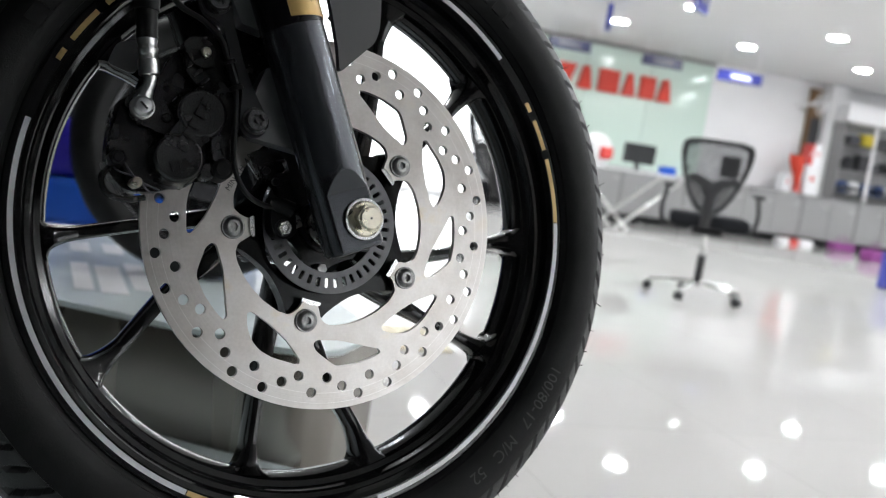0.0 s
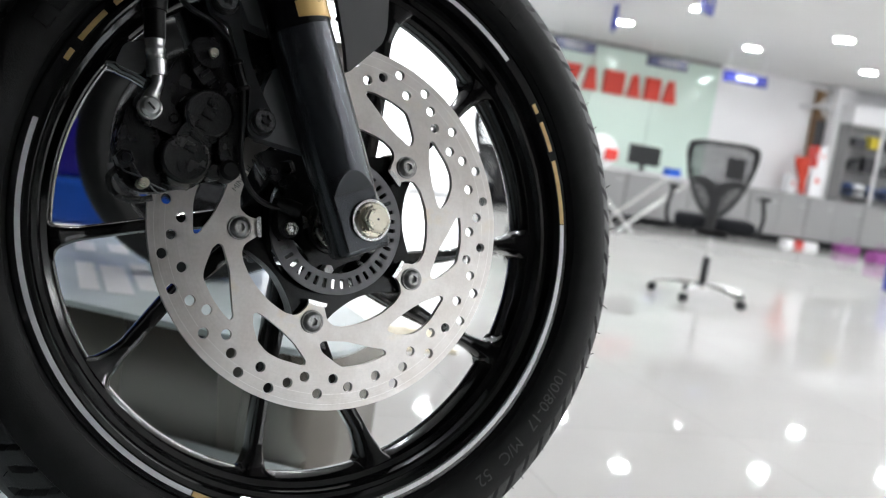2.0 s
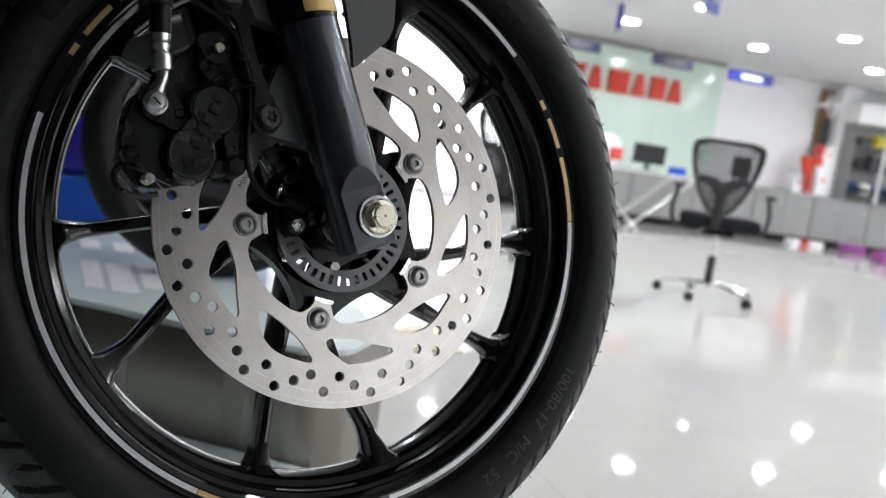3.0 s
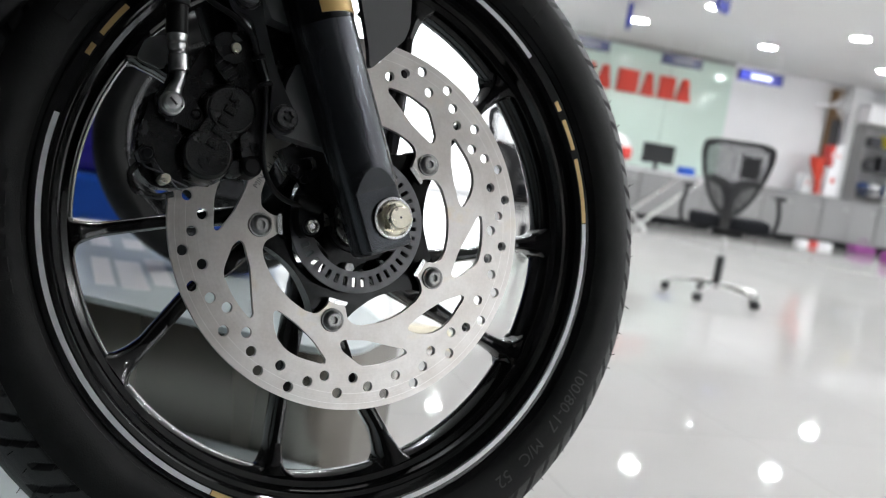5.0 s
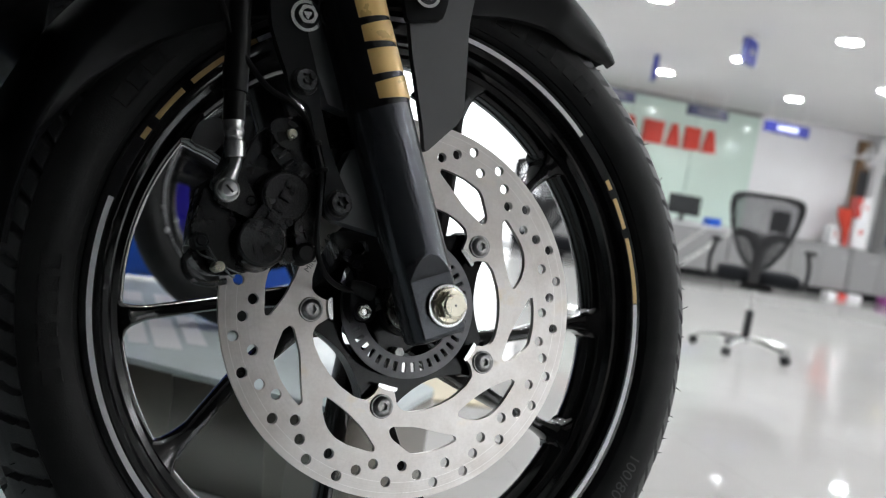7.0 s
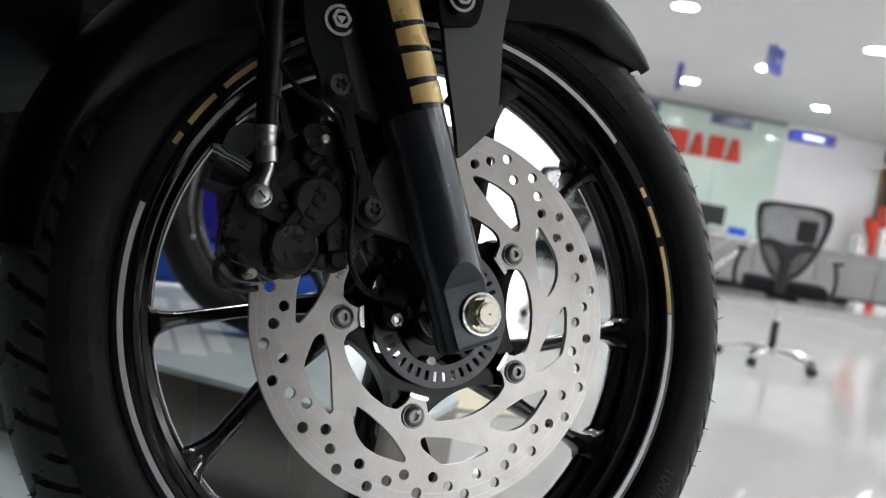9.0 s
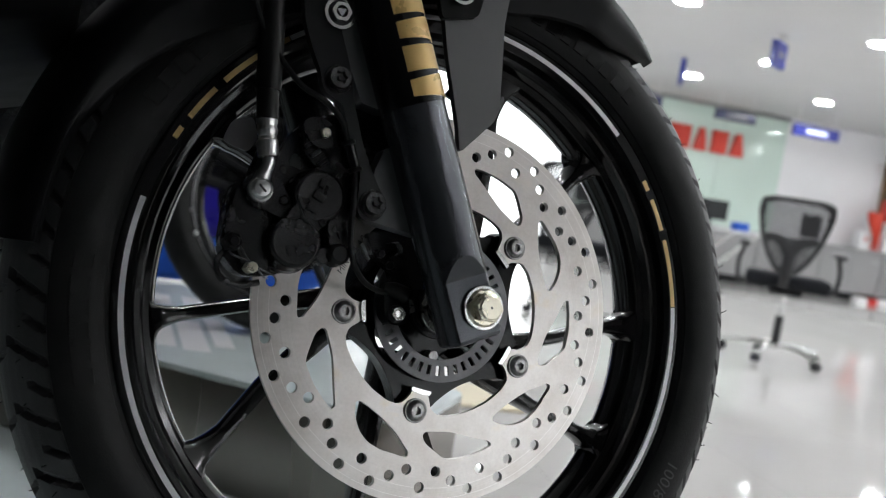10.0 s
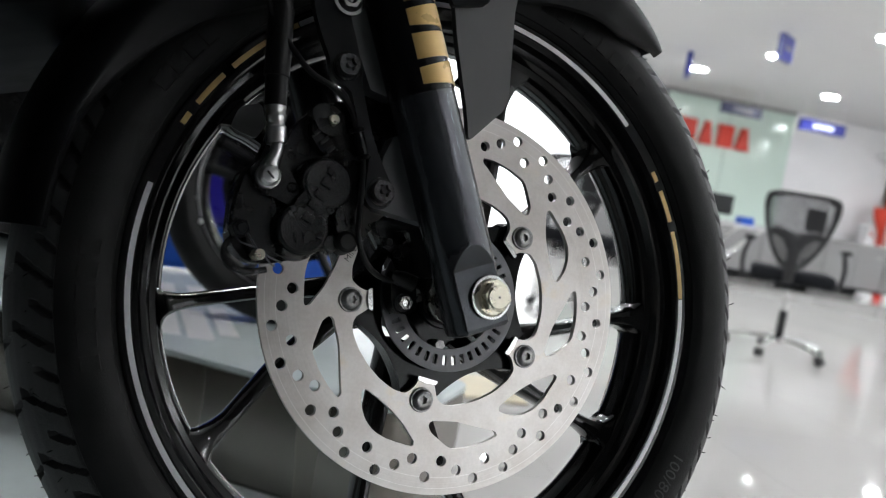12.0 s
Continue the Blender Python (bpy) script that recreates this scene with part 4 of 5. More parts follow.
wire = part("sensor_wire", tube(bmesh.new(), [(-0.186, -0.044, 0.172), (-0.172, -0.047, 0.145), (-0.1476, -0.050, 0.1198), (-0.1287, -0.050, 0.1125), (-0.1151, -0.050, 0.1033), (-0.1090, -0.050, 0.0915), (-0.1005, -0.050, 0.0727), (-0.0972, -0.050, 0.0530), (-0.0944, -0.049, 0.0278), (-0.0886, -0.047, 0.0134), (-0.0777, -0.040, 0.0043), (-0.0640, -0.032, 0.0008), (-0.0530, -0.026, 0.0020)], 0.0020, 10), hose_rubber, bike, "thin black sensor wire")
SL = Vector((-0.1083, -0.0505, 0.0905)), Vector((-0.0995, -0.0505, 0.0715))
part("wire_sleeve", cyl(bmesh.new(), SL[0], SL[1], 0.0037, 0.0037, 20, bevel=0.001), sleeve_black, wire, "glossy plastic wire clip")
for s in (0.06, 0.92):
    p = SL[0].lerp(SL[1], s)
    d = (SL[1] - SL[0]).normalized() * 0.0015
    part("clip_collar", cyl(bmesh.new(), p - d, p + d, 0.0048, 0.0048, 20, bevel=0.0006), plastic, wire)

# sensor bracket between leg and ring
bm = plate(bmesh.new(), rounded([(-0.0740, 0.0400), (-0.0420, 0.0480), (-0.0240, 0.0320), (-0.0250, 0.0080), (-0.0480, 0.0080), (-0.0520, 0.0180), (-0.0660, 0.0240)], 0.005), [rounded([(-0.0600, 0.0350), (-0.0480, 0.0390), (-0.0440, 0.0300), (-0.0560, 0.0270)], 0.003)], -0.0180, -0.0080)
bmesh.ops.bevel(bm, geom=[e for e in bm.edges if len(e.link_faces) == 2 and e.calc_face_angle(0) > 1.2], offset=0.0012, segments=2, affect="EDGES")
sbr = part("sensor_bracket", bm, cast_black, near_leg, "black sensor bracket", angle=50)
for x, z in ((-0.0620, 0.0270), (-0.0540, 0.0205)):
    part("bracket_stud", cyl(bmesh.new(), (x, -0.018, z), (x, -0.0225, z), 0.0032, 0.0030, 6, bevel=0.0005), satin_black, sbr, angle=20)

# caliper bracket down the back of the leg, with its bolts, and the cast webs of the leg
bm = plate(bmesh.new(), rounded([(-0.155, 0.190), (-0.1485, 0.163), (-0.1400, 0.146), (-0.1320, 0.1330), (-0.1300, 0.1260), (-0.1262, 0.1205), (-0.1180, 0.1180), (-0.1130, 0.1150), (-0.1086, 0.1038), (-0.1035, 0.0910), (-0.0935, 0.0754), (-0.0925, 0.0600), (-0.0918, 0.0500), (-0.0880, 0.0445), (-0.0815, 0.0430), (-0.0750, 0.0465), (-0.0720, 0.0530), (-0.0735, 0.0600), (-0.0835, 0.0735), (-0.0950, 0.0927), (-0.1063, 0.1193), (-0.1098, 0.1332), (-0.1160, 0.1480), (-0.1240, 0.165), (-0.1290, 0.195)], 0.005, 3), [], -0.0420, -0.0345)
bmesh.ops.bevel(bm, geom=[e for e in bm.edges if len(e.link_faces) == 2 and e.calc_face_angle(0) > 1.2], offset=0.0012, segments=2, affect="EDGES")
bracket = part("caliper_bracket", bm, satin_black, bike, "black cast caliper bracket", angle=50)
for x, z, r, mat, nm in ((-0.1200, 0.1310, 0.0078, worn_dark, "bracket_bolt"), (-0.0815, 0.0555, 0.0078, worn_dark, "bracket_bolt")):
    star = [(x + rr * math.cos(radians(30 * k + 12)), z + rr * math.sin(radians(30 * k + 12))) for k, rr in enumerate([0.0052, 0.0033] * 6)]
    b = part(nm, plate(bmesh.new(), circle(x, z, 0.0070, 36), [rounded(star, 0.0008, 2)], -0.0490, -0.0425), mat, bracket, "worn grey flanged bolt with a star recess")
    part("bolt_flange", cyl(bmesh.new(), (x, -0.0432, z), (x, -0.0446, z), r, r - 0.0004, 36), mat, b)
    part("star_floor", plate(bmesh.new(), circle(x, z, 0.0017, 12), [], -0.0486, -0.0448), mat, b)
    part("bolt_washer", cyl(bmesh.new(), (x, -0.0414, z), (x, -0.0431, z), 0.0098, 0.0094, 32), cast_black, b)
x, z = -0.1275, 0.1740
top = part("flange_bolt", plate(bmesh.new(), circle(x, z, 0.0108, 40), [circle(x, z, 0.0086, 40)], -0.0462, -0.0405), chrome, bracket, "bright flanged hexagon bolt", angle=30)
part("bolt_seat", cyl(bmesh.new(), (x, -0.0405, z), (x, -0.0440, z), 0.0086, 0.0086, 32), dark_bolt, top)
part("bolt_head", plate(bmesh.new(), rounded(circle(x, z, 0.0070, 6, 10), 0.0012, 2), [circle(x, z, 0.0040, 24)], -0.0500, -0.0435), chrome, top, angle=20)
part("bolt_dish", plate(bmesh.new(), rounded(circle(x, z, 0.0038, 3, 40), 0.0008, 2), [], -0.0490, -0.0438), chrome, top)
part("bolt_collar", cyl(bmesh.new(), (x, -0.0345, z), (x, -0.0404, z), 0.0125, 0.0122, 32), cast_black, top)
for pts in ([(-0.1310, 0.172), (-0.1120, 0.184), (-0.0830, 0.1185), (-0.1010, 0.1205)], [(-0.0840, 0.0780), (-0.0790, 0.0950), (-0.0690, 0.0950), (-0.0440, 0.0415), (-0.0820, 0.0440)]):
    bm = plate(bmesh.new(), rounded(pts, 0.002), [], -0.0415, -0.0260)
    bmesh.ops.bevel(bm, geom=[e for e in bm.edges if len(e.link_faces) == 2 and e.calc_face_angle(0) > 1.2], offset=0.0012, segments=2, affect="EDGES")
    part("cast_web", bm, bracket_grey, near_leg, "grey cast web", angle=50)
bm = plate(bmesh.new(), rounded([(-0.105, 0.130), (-0.062, 0.140), (-0.040, 0.060), (-0.075, 0.060)], 0.004), [], -0.0230, -0.0120)
part("leg_backplate", bm, cast_black, near_leg)

# front mudguard: a shell over the tyre, its skirts cut to a line, with an arm to the leg
LOWER = [(55.8, 0.3000), (56.8, 0.2910), (58.4, 0.2840), (61.2, 0.2740), (65.2, 0.2620), (73, 0.2530), (80, 0.2430), (86, 0.2330), (95, 0.2250), (110, 0.2220), (125, 0.2270), (135, 0.2390), (141, 0.2470), (147.5, 0.2560), (153.5, 0.2630), (158, 0.2680), (163.5, 0.2730), (168, 0.2775), (171.6, 0.2850), (174.7, 0.2950), (178, 0.3040), (182, 0.3120)]


def lower_edge(a):
    for (a0, r0), (a1, r1) in zip(LOWER, LOWER[1:]):
        if a0 <= a <= a1:
            return r0 + (r1 - r0) * (a - a0) / (a1 - a0)
    return LOWER[-1][1]


bm = bmesh.new()
shells = []
steps = [55.8 + (182 - 55.8) * i / 96 for i in range(97)]
for thick in (0.0, 0.0028):
    grid = []
    for a in steps:
        lo = lower_edge(a)
        tip = min(1.0, max(0.0, (a - 54.8) / 15.0)) ** 0.6
        crown = 0.3110 + 0.004 * math.sin(radians((a - 50) * 1.3)) - 0.003 * (1 - tip)
        w = 0.0665 * (0.40 + 0.60 * tip)
        fall = 0.034 * (0.25 + 0.75 * tip)
        row = []
        for j in range(25):
            u = -1 + 2 * j / 24
            k = abs(u)
            if k < 0.62:
                an = k / 0.62 * math.pi / 2
                yy, rr = w * math.sin(an), crown - fall * (1 - math.cos(an))
            else:
                q = (k - 0.62) / 0.38
                yy, rr = w - 0.004 * q, crown - fall - (crown - fall - min(lo, crown - fall - 0.002)) * q
            row.append(bm.verts.new(polar(rr - thick * (0.6 if k > 0.62 else 1), a, YC + (yy - thick * min(1, k * 1.6)) * (1 if u > 0 else -1))))
        grid.append(row)
    shells.append(grid)
for g in shells:
    for p, q in zip(g, g[1:]):
        for j in range(24):
            bm.faces.new((p[j], p[j + 1], q[j + 1], q[j]))
o, i_ = shells
for p, q, p2, q2 in zip(o, o[1:], i_, i_[1:]):
    for j in (0, 24):
        bm.faces.new((p[j], q[j], q2[j], p2[j]))
for r in (0, -1):
    for j in range(24):
        bm.faces.new((o[r][j], o[r][j + 1], i_[r][j + 1], i_[r][j]))
guard = part("mudguard", bm, plastic, bike, "matte black plastic front mudguard", angle=50)
bm = plate(bmesh.new(), rounded([(-0.0700, 0.2250), (-0.0560, 0.1949), (-0.0488, 0.1700), (-0.0304, 0.1208), (-0.0272, 0.1065), (-0.0245, 0.1065), (0.0010, 0.1360), (0.0045, 0.1480), (-0.0010, 0.2116), (0.0030, 0.2600), (-0.0500, 0.2700)], 0.004, 3), [], -0.0500, -0.0440)
for v in bm.verts:
    v.co.y += (v.co.x + 0.045) * 0.30 + (v.co.z - 0.110) * 0.06
bmesh.ops.bevel(bm, geom=[e for e in bm.edges if len(e.link_faces) == 2 and e.calc_face_angle(0) > 1.0], offset=0.0012, segments=2, affect="EDGES")
arm = part("mudguard_arm", bm, arm_plastic, guard, "matte black mudguard arm", angle=50)
bm = plate(bmesh.new(), rounded([(-0.0720, 0.2300), (-0.0590, 0.1900), (-0.0330, 0.1990), (-0.0310, 0.2100), (-0.0300, 0.2350)], 0.004), [], -0.0535, -0.0480)
part("arm_pad", bm, plastic, arm)
x, z = -0.0490, 0.2125
bt = part("arm_bolt", plate(bmesh.new(), circle(x, z, 0.0100, 40), [circle(x, z, 0.0078, 40)], -0.0578, -0.0530), chrome, arm, "bright flanged bolt", angle=30)
part("bolt_seat", cyl(bmesh.new(), (x, -0.0530, z), (x, -0.0556, z), 0.0078, 0.0078, 32), dark_bolt, bt)
part("bolt_head", plate(bmesh.new(), rounded(circle(x, z, 0.0062, 6, 10), 0.0012, 2), [circle(x, z, 0.0034, 24)], -0.0612, -0.0552), chrome, bt, angle=20)
part("bolt_dish", plate(bmesh.new(), rounded(circle(x, z, 0.0032, 3, 40), 0.0008, 2), [], -0.0604, -0.0552), chrome, bt)
bm = tube(bmesh.new(), [(-0.030, 0.000, 0.215), (-0.026, 0.000, 0.185), (-0.019, 0.000, 0.166), (-0.022, 0.002, 0.156)], 0.0040, 12)
part("cable_guide", bm, plastic, guard)

# dark engine and radiator shroud behind the wheel
bm = bmesh.new()
box(bm, (-0.475, 0.075, 0.270), (0.270, 0.300, 0.420), Matrix.Rotation(radians(-22), 4, "Y"), 0.03, 3)
engine = part("engine", bm, engine_black, bike, "dark engine and radiator shroud")
for i in range(7):
    box(bm := bmesh.new(), (-0.345 + 0.012 * i, -0.098, 0.190 + 0.028 * i), (0.10, 0.010, 0.006), Matrix.Rotation(radians(-30), 4, "Y"), 0.002)
    part("cooling_fin", bm, satin_black, engine)
part("shroud_bolt", cyl(bmesh.new(), (-0.330, -0.095, 0.135), (-0.330, -0.104, 0.135), 0.006, 0.006, 6), bolt_steel, engine)
bm = bmesh.new()
box(bm, (-0.66, 0.08, 0.36), (0.40, 0.26, 0.46), None, 0.06, 3)
part("fuel_tank_side", bm, engine_black, bike)
bm = revolve(bmesh.new(), [(-0.060, 0.215), (-0.064, 0.250), (-0.045, 0.285), (0.0, 0.300), (0.045, 0.285), (0.064, 0.250), (0.060, 0.215)], 96)
for v in bm.verts:
    v.co += Vector((-1.32, YC, 0.004))
part("rear_tyre", bm, rubber, bike, "black rear tyre")
bm = tube(bmesh.new(), [(-0.55, 0.18, 0.02), (-0.60, 0.27, -0.14), (-0.63, 0.34, -0.285)], 0.011, 12)
part("side_stand", bm, satin_black, bike, "black side stand, folded out")
# the rest of the machine: swing arm, rear rim, seat and handlebar
for y in (-0.05, 0.16):
    part("swing_arm", tube(bmesh.new(), [(-0.62, y, 0.06), (-0.95, y, 0.03), (-1.32, y, 0.004)], 0.022, 12), satin_black, bike)
bm = revolve(bmesh.new(), [(-0.05, 0.216), (-0.05, 0.205), (0.0, 0.190), (0.05, 0.205), (0.05, 0.216)], 72)
for k in range(5):
    cyl(bm, polar(0.03, 72 * k, 0), polar(0.195, 72 * k, 0), 0.014, 0.011, 10)
cyl(bm, (0, -0.09, 0), (0, 0.09, 0), 0.036, 0.036, 24)
for v in bm.verts:
    v.co += Vector((-1.32, YC, 0.004))
part("rear_rim", bm, gloss_black, bike)
bm = box(bmesh.new(), (-1.02, YC, 0.47), (0.62, 0.22, 0.10), Matrix.Rotation(radians(6), 4, "Y"), 0.035, 3)
part("seat", bm, hose_rubber, bike, "black seat")
part("tail", box(bmesh.new(), (-1.20, YC, 0.38), (0.50, 0.18, 0.10), Matrix.Rotation(radians(10), 4, "Y"), 0.03, 3), plastic, bike)
part("handlebar", tube(bmesh.new(), [(-0.36, -0.30, 0.62), (-0.28, -0.16, 0.60), (-0.26, YC, 0.57), (-0.28, 0.27, 0.60), (-0.36, 0.41, 0.62)], 0.012, 12), satin_black, bike)
part("fork_clamp", box(bmesh.new(), fork_pt(0.60, YC), (0.06, 0.25, 0.035), Matrix.Rotation(radians(-25), 4, "Y"), 0.008), satin_black, bike)

# ---------------------------------------------------------------- the blue motorcycle on the upper step
W2 = ROOM @ pose(-0.027, 1.365, HIGH + 0.2905, -5, 0, 5.8) @ Matrix.Scale(0.99, 4)
blue = thing("motorcycle", W2, "blue motorcycle with a black wheel on the upper step", "motorcycle")
hp = [(-0.040, 0.228), (-0.049, 0.245), (-0.050, 0.258), (-0.044, 0.277), (-0.030, 0.289), (-0.012, 0.295), (0.012, 0.295), (0.030, 0.289), (0.044, 0.277), (0.050, 0.258), (0.049, 0.245), (0.040, 0.228)]
bt = part("tyre", revolve(bmesh.new(), hp, 128), rubber, blue, "black tyre")
rp2 = [(-0.039, 0.229), (-0.041, 0.225), (-0.039, 0.215), (-0.020, 0.206), (0.0, 0.196), (0.020, 0.206), (0.039, 0.215), (0.041, 0.225), (0.039, 0.229), (0.0, 0.215)]
rim2 = part("rim", revolve(bmesh.new(), rp2, 128), gloss_black, blue, "gloss black rim")
part("rim_pinstripe", revolve(bmesh.new(), [(-0.0418, 0.2240), (-0.0412, 0.2218), (-0.0404, 0.2218), (-0.0406, 0.2240)], 128), ring_steel, rim2)
for k in range(5):
    a = 20 + 72 * k
    for d in (-9, 9):
        bm = bmesh.new()
        cyl(bm, polar(0.035, a + d * 2, 0), polar(0.200, a + d, 0), 0.014, 0.011, 10)
        part("spoke", bm, satin_black, rim2)
part("wheel_dish", cyl(bmesh.new(), (0, 0.012, 0.012), (0, 0.020, 0.012), 0.168, 0.168, 64), cast_black, rim2, "black inner dish")
part("hub", cyl(bmesh.new(), (0, -0.05, 0), (0, 0.05, 0), 0.045, 0.045, 32), satin_black, blue)
# white colour stands in for the glint of this steel bolt
part("rim_bolt", cyl(bmesh.new(), polar(0.2262, -156, -0.0400), polar(0.2262, -156, -0.0455), 0.0052, 0.0040, 16, bevel=0.001), helmet_white, blue, "steel rim bolt, its glint given as white colour")
part("rim_bolt", cyl(bmesh.new(), polar(0.2262, -169, -0.0400), polar(0.2262, -169, -0.0450), 0.0036, 0.0028, 16, bevel=0.0008), ring_steel, blue, "small steel rim bolt")
dring = plate(bmesh.new(), circle(0, 0, 0.120, 80), [circle(0, 0, 0.085, 60)], -0.058, -0.053)
part("brake_disc", dring, dark_bolt, blue, "dark brake disc")
bm = bmesh.new()
cyl(bm, (-0.02, 0.11, -0.01), (0.22, 0.11, 0.55), 0.024, 0.024, 24)
part("fork_leg", bm, satin_black, blue, "black fork leg")
# belly fairing and dark engine block, beside the turned wheel
IN2 = W2.inverted() @ ROOM


def body2(name, u, v, z, su, sv, sz, bevel, mat, label, turn=6):
    bm = box(bmesh.new(), (0, 0, 0), (su, sv, sz), None, bevel, 3)
    bm.transform(IN2 @ pose(u, v, z, 0, 0, turn))
    part(name, bm, mat, blue, label)


body2("belly_fairing", -0.245, 1.931, HIGH + 0.0716, 0.838, 0.091, 0.128, 0.023, panel_blue, "bright blue belly fairing")
body2("side_fairing", -0.245, 1.946, HIGH + 0.2164, 0.762, 0.091, 0.160, 0.030, panel_violet, "violet-blue side fairing")
body2("engine", -0.588, 2.145, HIGH + 0.5486, 1.433, 0.305, 0.762, 0.061, cast_black, "dark engine")
body2("silencer", -0.999, 1.992, HIGH + 0.1448, 0.640, 0.107, 0.094, 0.038, bracket_grey, "grey silencer")
body2("lower_cowl", -0.999, 2.038, HIGH + 0.0457, 0.640, 0.091, 0.088, 0.015, cast_black, "dark lower cowl")

# ---------------------------------------------------------------- showroom things, in the room's axes


def place(ob, u, v, z=0.0, turn=0.0):
    ob.matrix_world = ROOM @ pose(u, v, z, 0, 0, turn)
    return ob


def bx(c, s, bevel=0.0, m=None, seg=2):
    return box(bmesh.new(), c, s, m, bevel, seg)


# red sign: plain blocks of the letters' sizes
sign = thing("wall_sign", ROOM, "row of plain red raised blocks on green glass", "sign")
for a, b, na, nb in ((5.16, 5.50, 0.20, 0.0), (5.55, 5.78, 0.0, 0.07), (5.89, 6.22, 0.0, 0.0), (6.29, 6.51, 0.0, 0.07), (6.59, 6.84, 0.0, 0.0), (6.90, 7.13, 0.0, 0.07)):
    if na:
        pts = [(a, 2.20), (b, 2.20), (b - 0.11, 1.86), (a + 0.11, 1.86)]
    else:
        pts = [(a, 1.86), (b, 1.86), (b - nb, 2.20), (a + nb, 2.20)]
    part("red_block", plate(bmesh.new(), pts, [], V1 - 0.11, V1 - 0.046), sign_red, sign, smooth=False)


def hanging_sign(u, v, z0, z1, width, turn, lit):
    s = thing("hanging_sign", ROOM @ pose(u, v, 0, 0, 0, turn), "blue illuminated sign box hung from the ceiling" if lit else "unlit blue sign box hung from the ceiling", "sign", "hanging signs")
    part("case", bx((0, 0, (z0 + z1) / 2), (width, 0.06, z1 - z0), 0.006), sign_blue if lit or turn else sign_navy, s, "blue acrylic case")
    part("writing_bar", bx((0, -0.0325, (z0 + z1) / 2), (width * (0.46 if lit else 0.5), 0.004, (z1 - z0) * (0.36 if lit else 0.2))), sign_glow if lit else grey_board, s, "plain pale bar of writing")
    for d in (-0.4, 0.4):
        part("rod", cyl(bmesh.new(), (width * d, 0, z1 - 0.002), (width * d, 0, CEIL), 0.006, 0.006, 8), wall_white, s)


hanging_sign(7.35, 10.6, 2.18, 2.335, 0.70, 0, True)
hanging_sign(6.28, 10.9, 2.235, 2.375, 0.62, 0, False)
hanging_sign(4.85, 10.9, 2.235, 2.375, 0.62, 0, False)
hanging_sign(4.47, 9.0, 2.30, 2.56, 0.36, 66, False)
hanging_sign(4.43, 7.0, 2.30, 2.53, 0.30, 40, False)

# counters along the far wall, each a unit with a black plinth
for i in range(7):
    u = 4.1 + 1.06 * i
    c = thing("counter", ROOM @ pose(u, V1 - 0.42, 0), "grey laminate counter on a black plinth", "counter", "wall counters")
    part("carcass", bx((0.53, 0, 0.435), (1.05, 0.56, 0.65), 0.004), grey_board, c)
    part("top", bx((0.53, -0.01, 0.775), (1.058, 0.60, 0.028), 0.003), grey_board, c)
    part("plinth", bx((0.53, -0.005, 0.056), (1.04, 0.55, 0.108)), skirting_black, c, "black plinth")
    for k in (0.27, 0.79):
        d = part("door", bx((k, -0.288, 0.435), (0.50, 0.016, 0.62), 0.002), grey_board, c)
        part("handle", bx((k + 0.16, -0.302, 0.62), (0.12, 0.012, 0.012), 0.002), chrome, d)

# glass-topped desk with slanting steel legs
desk = thing("desk", ROOM @ pose(5.4, 9.9, 0), "white-topped desk with slanting steel legs", "desk")
part("top", bx((0, 0, 0.752), (1.9, 0.75, 0.022), 0.004), wall_white, desk)
for sx in (-1, 1):
    for sy in (-0.28, 0.28):
        bm = bmesh.new()
        cyl(bm, (sx * 0.78, sy, 0.741), (-sx * 0.10, sy, 0.0), 0.022, 0.022, 12)
        part("leg", bm, chrome, desk)
mon = thing("monitor", ROOM @ pose(5.55, 9.75, 0.763, 0, 0, 6), "black computer monitor on the desk", "monitor")
part("screen", bx((0, 0, 0.215), (0.47, 0.04, 0.25), 0.006), screen_black, mon)
part("stand", bx((0, 0.02, 0.055), (0.06, 0.03, 0.11), 0.004), chair_plastic, mon)
part("foot", bx((0, 0.02, 0.006), (0.20, 0.14, 0.012), 0.003), chair_plastic, mon)


def helmet(u, v, z, turn, size, shell, panel, label):
    h = thing("helmet", ROOM @ pose(u, v, z, 0, 0, turn), label, "helmet")
    bm = bmesh.new()
    bmesh.ops.create_uvsphere(bm, u_segments=32, v_segments=20, radius=1)
    for w in bm.verts:
        x, y, q = w.co
        f = 1 + 0.15 * max(0, -q) * max(0, -y)
        w.co = Vector((x * 0.125, y * 0.15 * f, max(q, -0.78) * 0.145 + 0.113)) * size
    part("shell", bm, shell, h, angle=50)
    bm = revolve(bmesh.new(), [(-0.02, 0.130), (-0.02, 0.134), (0.045, 0.137), (0.045, 0.133)], 24, 190, 350)
    bmesh.ops.rotate(bm, verts=bm.verts, matrix=Matrix.Rotation(radians(-90), 3, "X"))
    for w in bm.verts:
        w.co = Vector((w.co.x * 1.0, -abs(w.co.y) * 1.17, w.co.z + 0.118)) * size
    part("visor", bm, screen_black, h, "dark visor")
    for s in (-1, 1):
        part("side_panel", bx((s * 0.115 * size, -0.02 * size, 0.075 * size), (0.03 * size, 0.15 * size, 0.05 * size), 0.01 * size), panel, h)
    return h


hm = helmet(4.93, 9.75, 0.763, 200, 1.55, helmet_white, helmet_red, "white and red full-face helmet on the desk")
part("red_mark", bx((0.0, 0.190, 0.16), (0.22, 0.10, 0.17), 0.05, seg=4), helmet_red, hm, "large red mark")
cap = thing("desk_tray", ROOM @ pose(5.98, 9.75, 0.763), "small blue tray on the desk", "tray")
part("tray_body", bx((0, 0, 0.055), (0.20, 0.14, 0.11), 0.02), panel_blue, cap)


